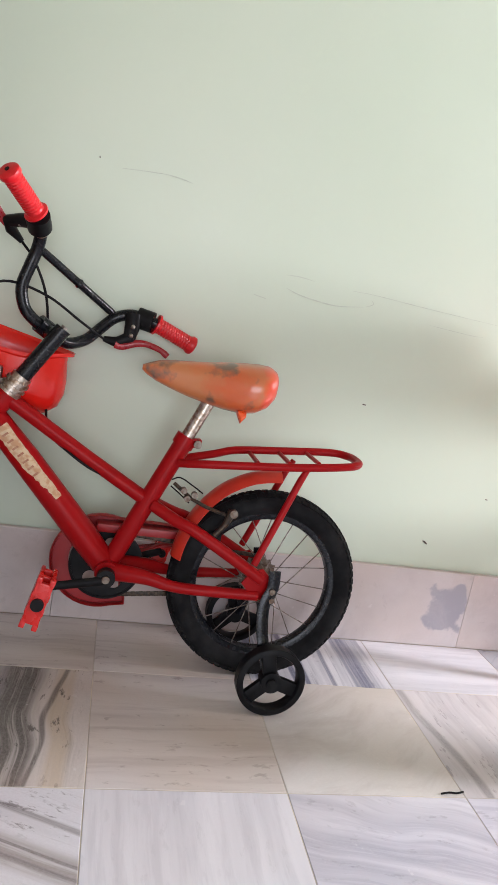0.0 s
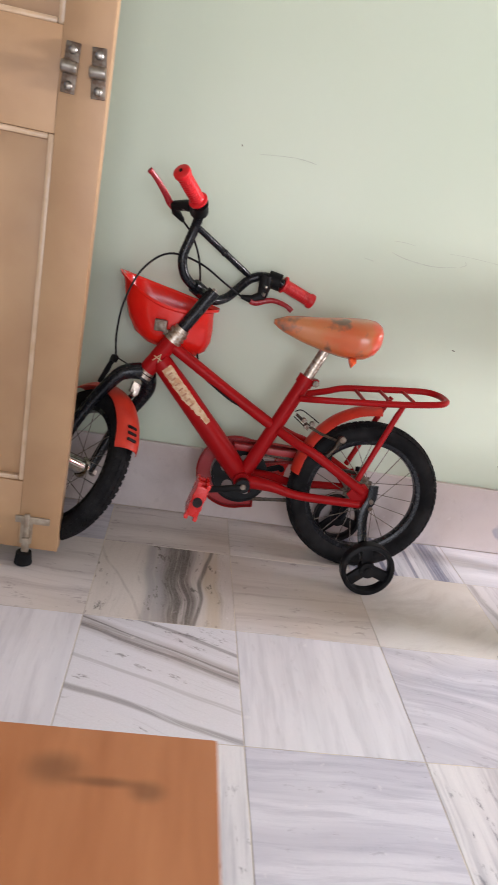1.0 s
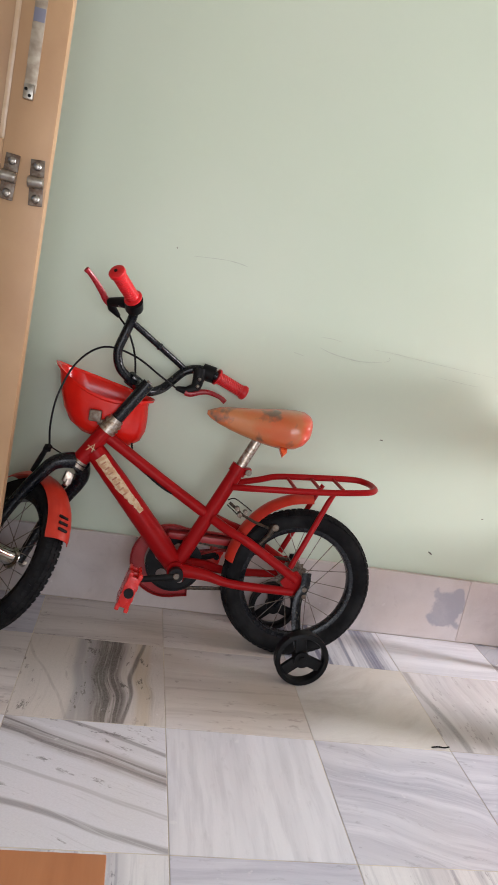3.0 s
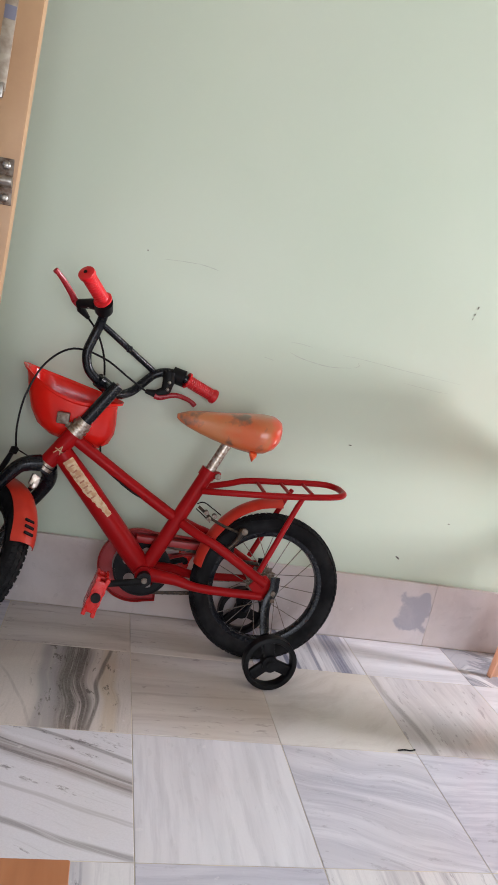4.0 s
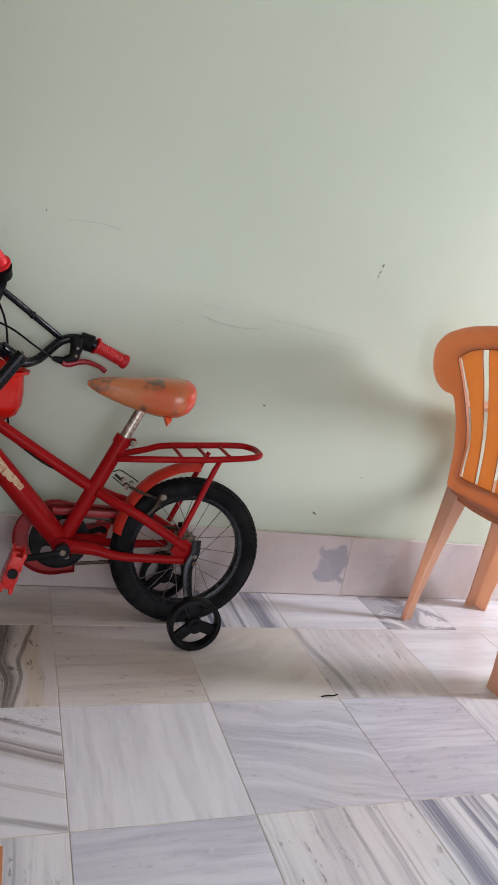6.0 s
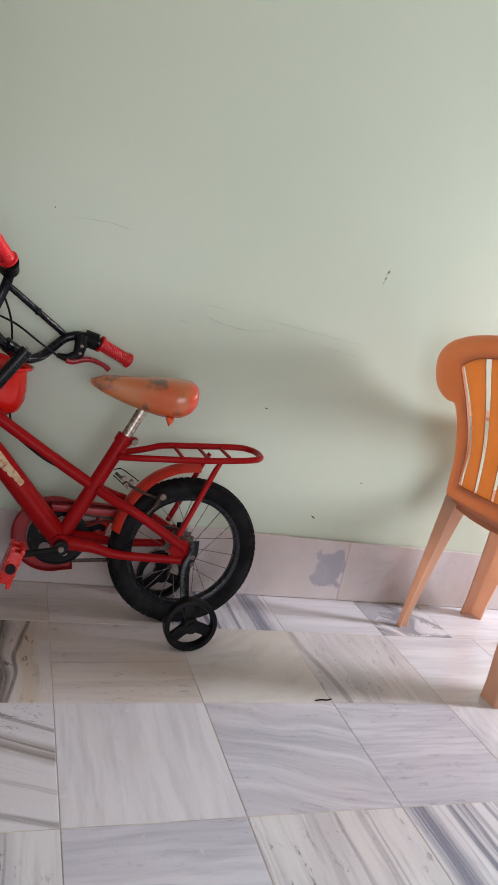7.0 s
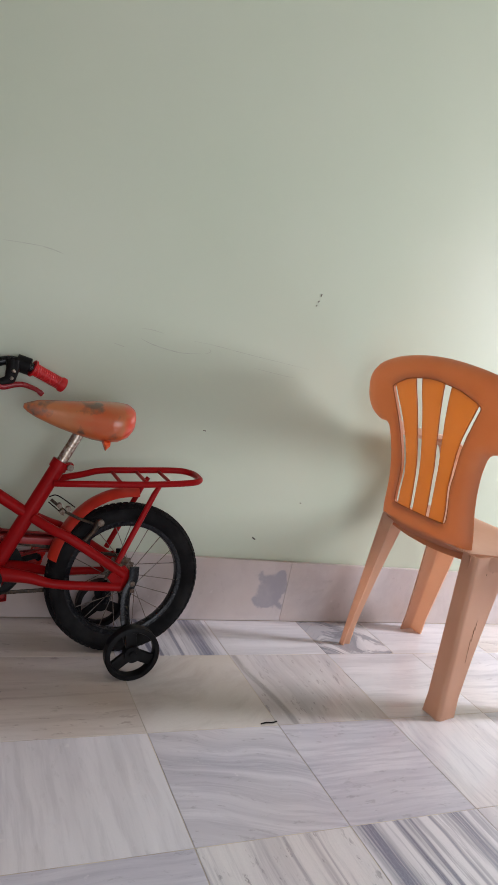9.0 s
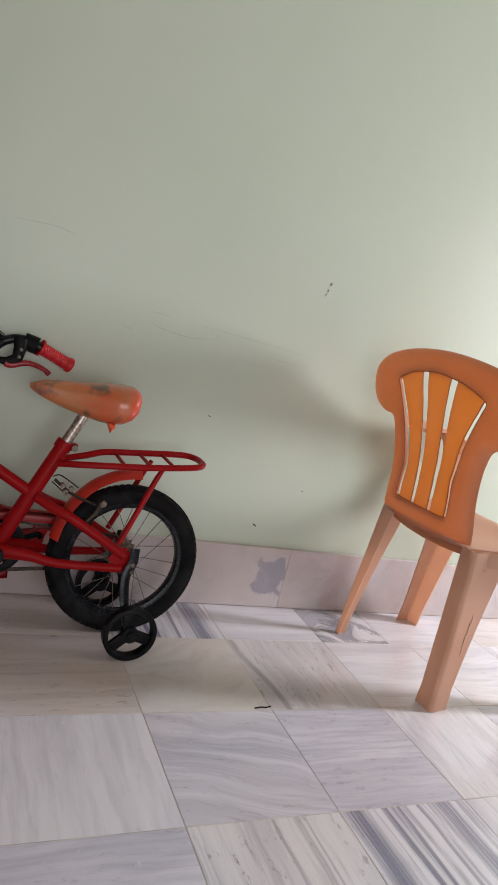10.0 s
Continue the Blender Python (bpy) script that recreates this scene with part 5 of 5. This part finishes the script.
    def gap(z):
        return 0.0115 + 0.011 * ((z - 0.45) / 0.37) ** 1.5

    for s in (1, 0, -1):
        bm = bmesh.new()
        rings, borders = [], {0: [], 6: []}
        for k in range(25):
            g = k / 24
            z = 0.458 + g * 0.356
            mid = linear(slot_line, z)
            lo, hi = (mid + gap(z) / 2, linear(outer_edge, z) - gap(z)) if s else (-mid + gap(z) / 2, mid - gap(z) / 2)
            ring = []
            for w, r in ((0, 0.0035), (0.03, 0.0), (0.25, -0.0012), (0.5, -0.0018), (0.75, -0.0012), (0.97, 0.0), (1, 0.0035), (0.97, 0.006), (0.5, 0.0055), (0.03, 0.006)):
                l = lo + (hi - lo) * w
                top = 0.824 - 1.75 * l * l
                zz = 0.458 + g * (top - 0.458)
                ring.append(bm.verts.new((lean(l, zz) + r, (s or 1) * l + sway(zz), zz)))
            rings.append(ring)
            for at in borders:
                borders[at].append(ring[at].co.copy())
        for p, q in zip(rings, rings[1:]):
            for i in range(10):
                bm.faces.new((p[i], p[(i + 1) % 10], q[(i + 1) % 10], q[i]))
        bm.faces.new(rings[0][::-1])
        bm.faces.new(rings[-1])
        slat = part("slat", bm, CHAIR, backrest, "thin glowing orange slat")
        for at in (0, 6):
            edge = bmesh.new()
            sweep(edge, [p + Vector((-0.0008, 0, 0)) for p in borders[at]], 0.0011, 6)
            part("bead", edge, CHAIR_BEAD, slat, "thickened edge, its shade painted dark brown")

    # seat: a dished sheet with a turned-down edge
    bm = bmesh.new()
    nx, ny = 16, 16
    top, bot = [], []
    for i in range(nx + 1):
        t, b2 = [], []
        x = -0.005 + 0.395 * i / nx
        half = 0.156 + 0.064 * min(1, i / nx * 1.6) - (0.03 * ((i / nx - 0.85) / 0.15) ** 2 if i / nx > 0.85 else 0)
        for j in range(ny + 1):
            v = -1 + 2 * j / ny
            z = 0.428 - 0.018 * (1 - v * v) * math.sin(math.pi * min(1, i / nx * 1.1)) + 0.012 * (i / nx) - 0.02 * max(0, i / nx - 0.85) / 0.15
            t.append(bm.verts.new((x, half * v, z)))
            b2.append(bm.verts.new((x, half * v * 0.985, z - 0.005)))
        top.append(t), bot.append(b2)
    for i in range(nx):
        for j in range(ny):
            bm.faces.new((top[i][j], top[i + 1][j], top[i + 1][j + 1], top[i][j + 1]))
            bm.faces.new((bot[i][j], bot[i][j + 1], bot[i + 1][j + 1], bot[i + 1][j]))
    ring = [(i, 0) for i in range(nx)] + [(nx, j) for j in range(ny)] + [(i, ny) for i in range(nx, 0, -1)] + [(0, j) for j in range(ny, 0, -1)]
    for (a, e), (p, q) in zip(ring, ring[1:] + ring[:1]):
        bm.faces.new((top[a][e], top[p][q], bot[p][q], bot[a][e]))
    seat = part("seat", bm, CHAIR_SOLID, c)
    # skirt under the seat's edge
    for s in (-1, 1):
        bm = bmesh.new()
        sweep(bm, [Vector((x, s * w, z)) for x, w, z in ((0.0, 0.156, 0.405), (0.1, 0.188, 0.408), (0.2, 0.213, 0.41), (0.34, 0.216, 0.412))], 0.02, 10, squash=(0.14, 1))
        part("skirt", bm, CHAIR_SOLID, seat)
    bm = bmesh.new()
    sweep(bm, [Vector((0.008 - 0.014 * (1 - (l / 0.156) ** 2) + 0.012, l, 0.413 - 0.012 * (1 - (l / 0.156) ** 2))) for l in (-0.156, -0.11, -0.06, 0, 0.06, 0.11, 0.156)], 0.010, 10, squash=(1, 0.16))
    part("skirt", bm, CHAIR_RIM, seat, "rear edge, shade painted orange-brown")

    # armrests: a sheet that twists from the ear of the back into a flat rest, on a broad upright plate
    def sheet(name, rows, thick, parent, label=""):
        bm = bmesh.new()
        grid = [[bm.verts.new(p) for p in row] for row in rows]
        for p, q in zip(grid, grid[1:]):
            for i in range(len(p) - 1):
                bm.faces.new((p[i], p[i + 1], q[i + 1], q[i]))
        bmesh.ops.recalc_face_normals(bm, faces=bm.faces)
        bmesh.ops.solidify(bm, geom=list(bm.faces), thickness=thick)
        return part(name, bm, CHAIR_SOLID, parent, label)

    def along(stations, count):
        """Stations joined by a smooth line, value by value."""
        cols = [[v.x for v in smooth_path([(q, 0, 0) for q in col], count)] for col in zip(*stations)]
        return list(zip(*cols))

    for s in (-1, 1):
        # x, inner edge (across, up), outer edge (across, up), bulge
        rests = along([(0.004, 0.212, 0.650, 0.300, 0.740, 0.0), (0.05, 0.220, 0.646, 0.309, 0.700, 0.006), (0.11, 0.229, 0.650, 0.313, 0.668, 0.010), (0.2, 0.234, 0.650, 0.313, 0.650, 0.008), (0.29, 0.236, 0.642, 0.309, 0.636, 0.006), (0.345, 0.240, 0.618, 0.302, 0.610, 0.004), (0.366, 0.244, 0.586, 0.296, 0.578, 0.002)], 5)
        rows = []
        for x, y0, z0, y1, z1, up in rests:
            shift = SHIFT * max(0.0, 1 - x / 0.16) - (0.026 if s > 0 else 0.0)
            row = [(x, s * (y0 + (y1 - y0) * k / 6) + shift, z0 + (z1 - z0) * k / 6 + up * math.sin(math.pi * k / 6)) for k in range(7)]
            row.append((x, s * (y1 + 0.003) + shift, z1 - 0.022))
            rows.append(row)
        rest = sheet("armrest", rows, 0.005, c)
        rows = []
        for z, x0, x1, y in along([(0.652, 0.20, 0.352, 0.300), (0.625, 0.262, 0.364, 0.294), (0.58, 0.286, 0.367, 0.284), (0.50, 0.290, 0.365, 0.262), (0.41, 0.268, 0.362, 0.232)], 5):
            rows.append([(x0 + (x1 - x0) * k / 5, s * (y + 0.007 * math.sin(math.pi * k / 5)) - (0.026 * (z - 0.41) / 0.24 if s > 0 else 0.0), z) for k in range(6)])
        sheet("arm_support", rows, 0.005, rest)

    # legs: tapered angle sections
    for fx, fy, tx, ty, arms, wides in ((0.0, 0.206, 0.0, 0.168, (0.03, 0.1), (0.014, 0.05)), (0.0, -0.193, 0.0, -0.176, (0.06, 0.14), (0.05, 0.045)),
                                        (0.362, 0.268, 0.335, 0.205, (0.05, 0.08), (0.046, 0.08)), (0.362, -0.268, 0.335, -0.205, (0.05, 0.08), (0.046, 0.08))):
        s = 1 if fy > 0 else -1
        back_leg = fx < 0.1
        d = 1 if back_leg else -1
        bm = bmesh.new()
        rings = []
        for k in range(9):
            w = k / 8
            x, y, z = fx + (tx - fx) * w, fy + (ty - fy) * w, 0.424 * w
            arm, wide = arms[0] + (arms[1] - arms[0]) * w ** 1.4, wides[0] + (wides[1] - wides[0]) * w
            t = 0.005
            r = min(arm, wide) * 0.2
            prof = [(arm, 0.005), (arm * 0.6, 0.003), (r * 1.8, 0.0), (r, 0.0), (r * 0.62, r * 0.076), (r * 0.3, r * 0.3), (r * 0.076, r * 0.62), (0.0, r), (0.002, r + (wide - r) * 0.45), (0.002, wide),
                    (0.002 + t, wide), (t + 0.002, r + (wide - r) * 0.45), (t, r), (r * 0.3 + t * 0.7, r * 0.3 + t * 0.7), (r, t), (r * 1.8, t), (arm * 0.6, t + 0.003), (arm, 0.005 + t)]
            flare = 1 + 0.10 * max(0.0, 1 - w * 8)
            rings.append([bm.verts.new((x + d * px * flare, y - s * py * flare, z)) for px, py in prof])
        n = len(rings[0])
        for p, q in zip(rings, rings[1:]):
            for i in range(n):
                bm.faces.new((p[i], p[(i + 1) % n], q[(i + 1) % n], q[i]))
        bm.faces.new(rings[0][::-1])
        bm.faces.new(rings[-1])
        leg = part("leg", bm, CHAIR_SOLID, c, "scuffed plastic leg, lit tone painted tan")
        if back_leg and s < 0:
            for px, z0, z1, r in ((0.052, 0.15, 0.215, 0.0011), (0.056, 0.205, 0.245, 0.0014), (0.060, 0.235, 0.262, 0.0009), (0.074, 0.385, 0.393, 0.0022), (0.052, 0.378, 0.384, 0.002)):
                bm = bmesh.new()
                line = [Vector((fx + px + 0.0007 * (k % 2), fy + (ty - fy) * z / 0.424 + 0.0022, z)) for k, z in enumerate(z0 + (z1 - z0) * q / 5 for q in range(6))]
                sweep(bm, line, [0.6 * r * v for v in (0.4, 1.0, 0.8, 1.2, 0.9, 0.3)], 6)
                part("scratch", bm, SCRATCH, leg, "brown scratch")


make_chair()


# ---------------------------------------------------------------- small marks and litter
def make_stick():
    ob = thing("twig", 0.285, 0.008, 0.0, 6, "short dark twig lying on the floor", "twig")
    bm = bmesh.new()
    sweep(bm, smooth_path([(-0.022, 0, 0.0016), (-0.006, 0.001, 0.002), (0.008, -0.001, 0.0016), (0.021, 0.001, 0.0018)]), 0.0016, 6)
    part("stem", bm, BLACK_PLASTIC, ob)


make_stick()
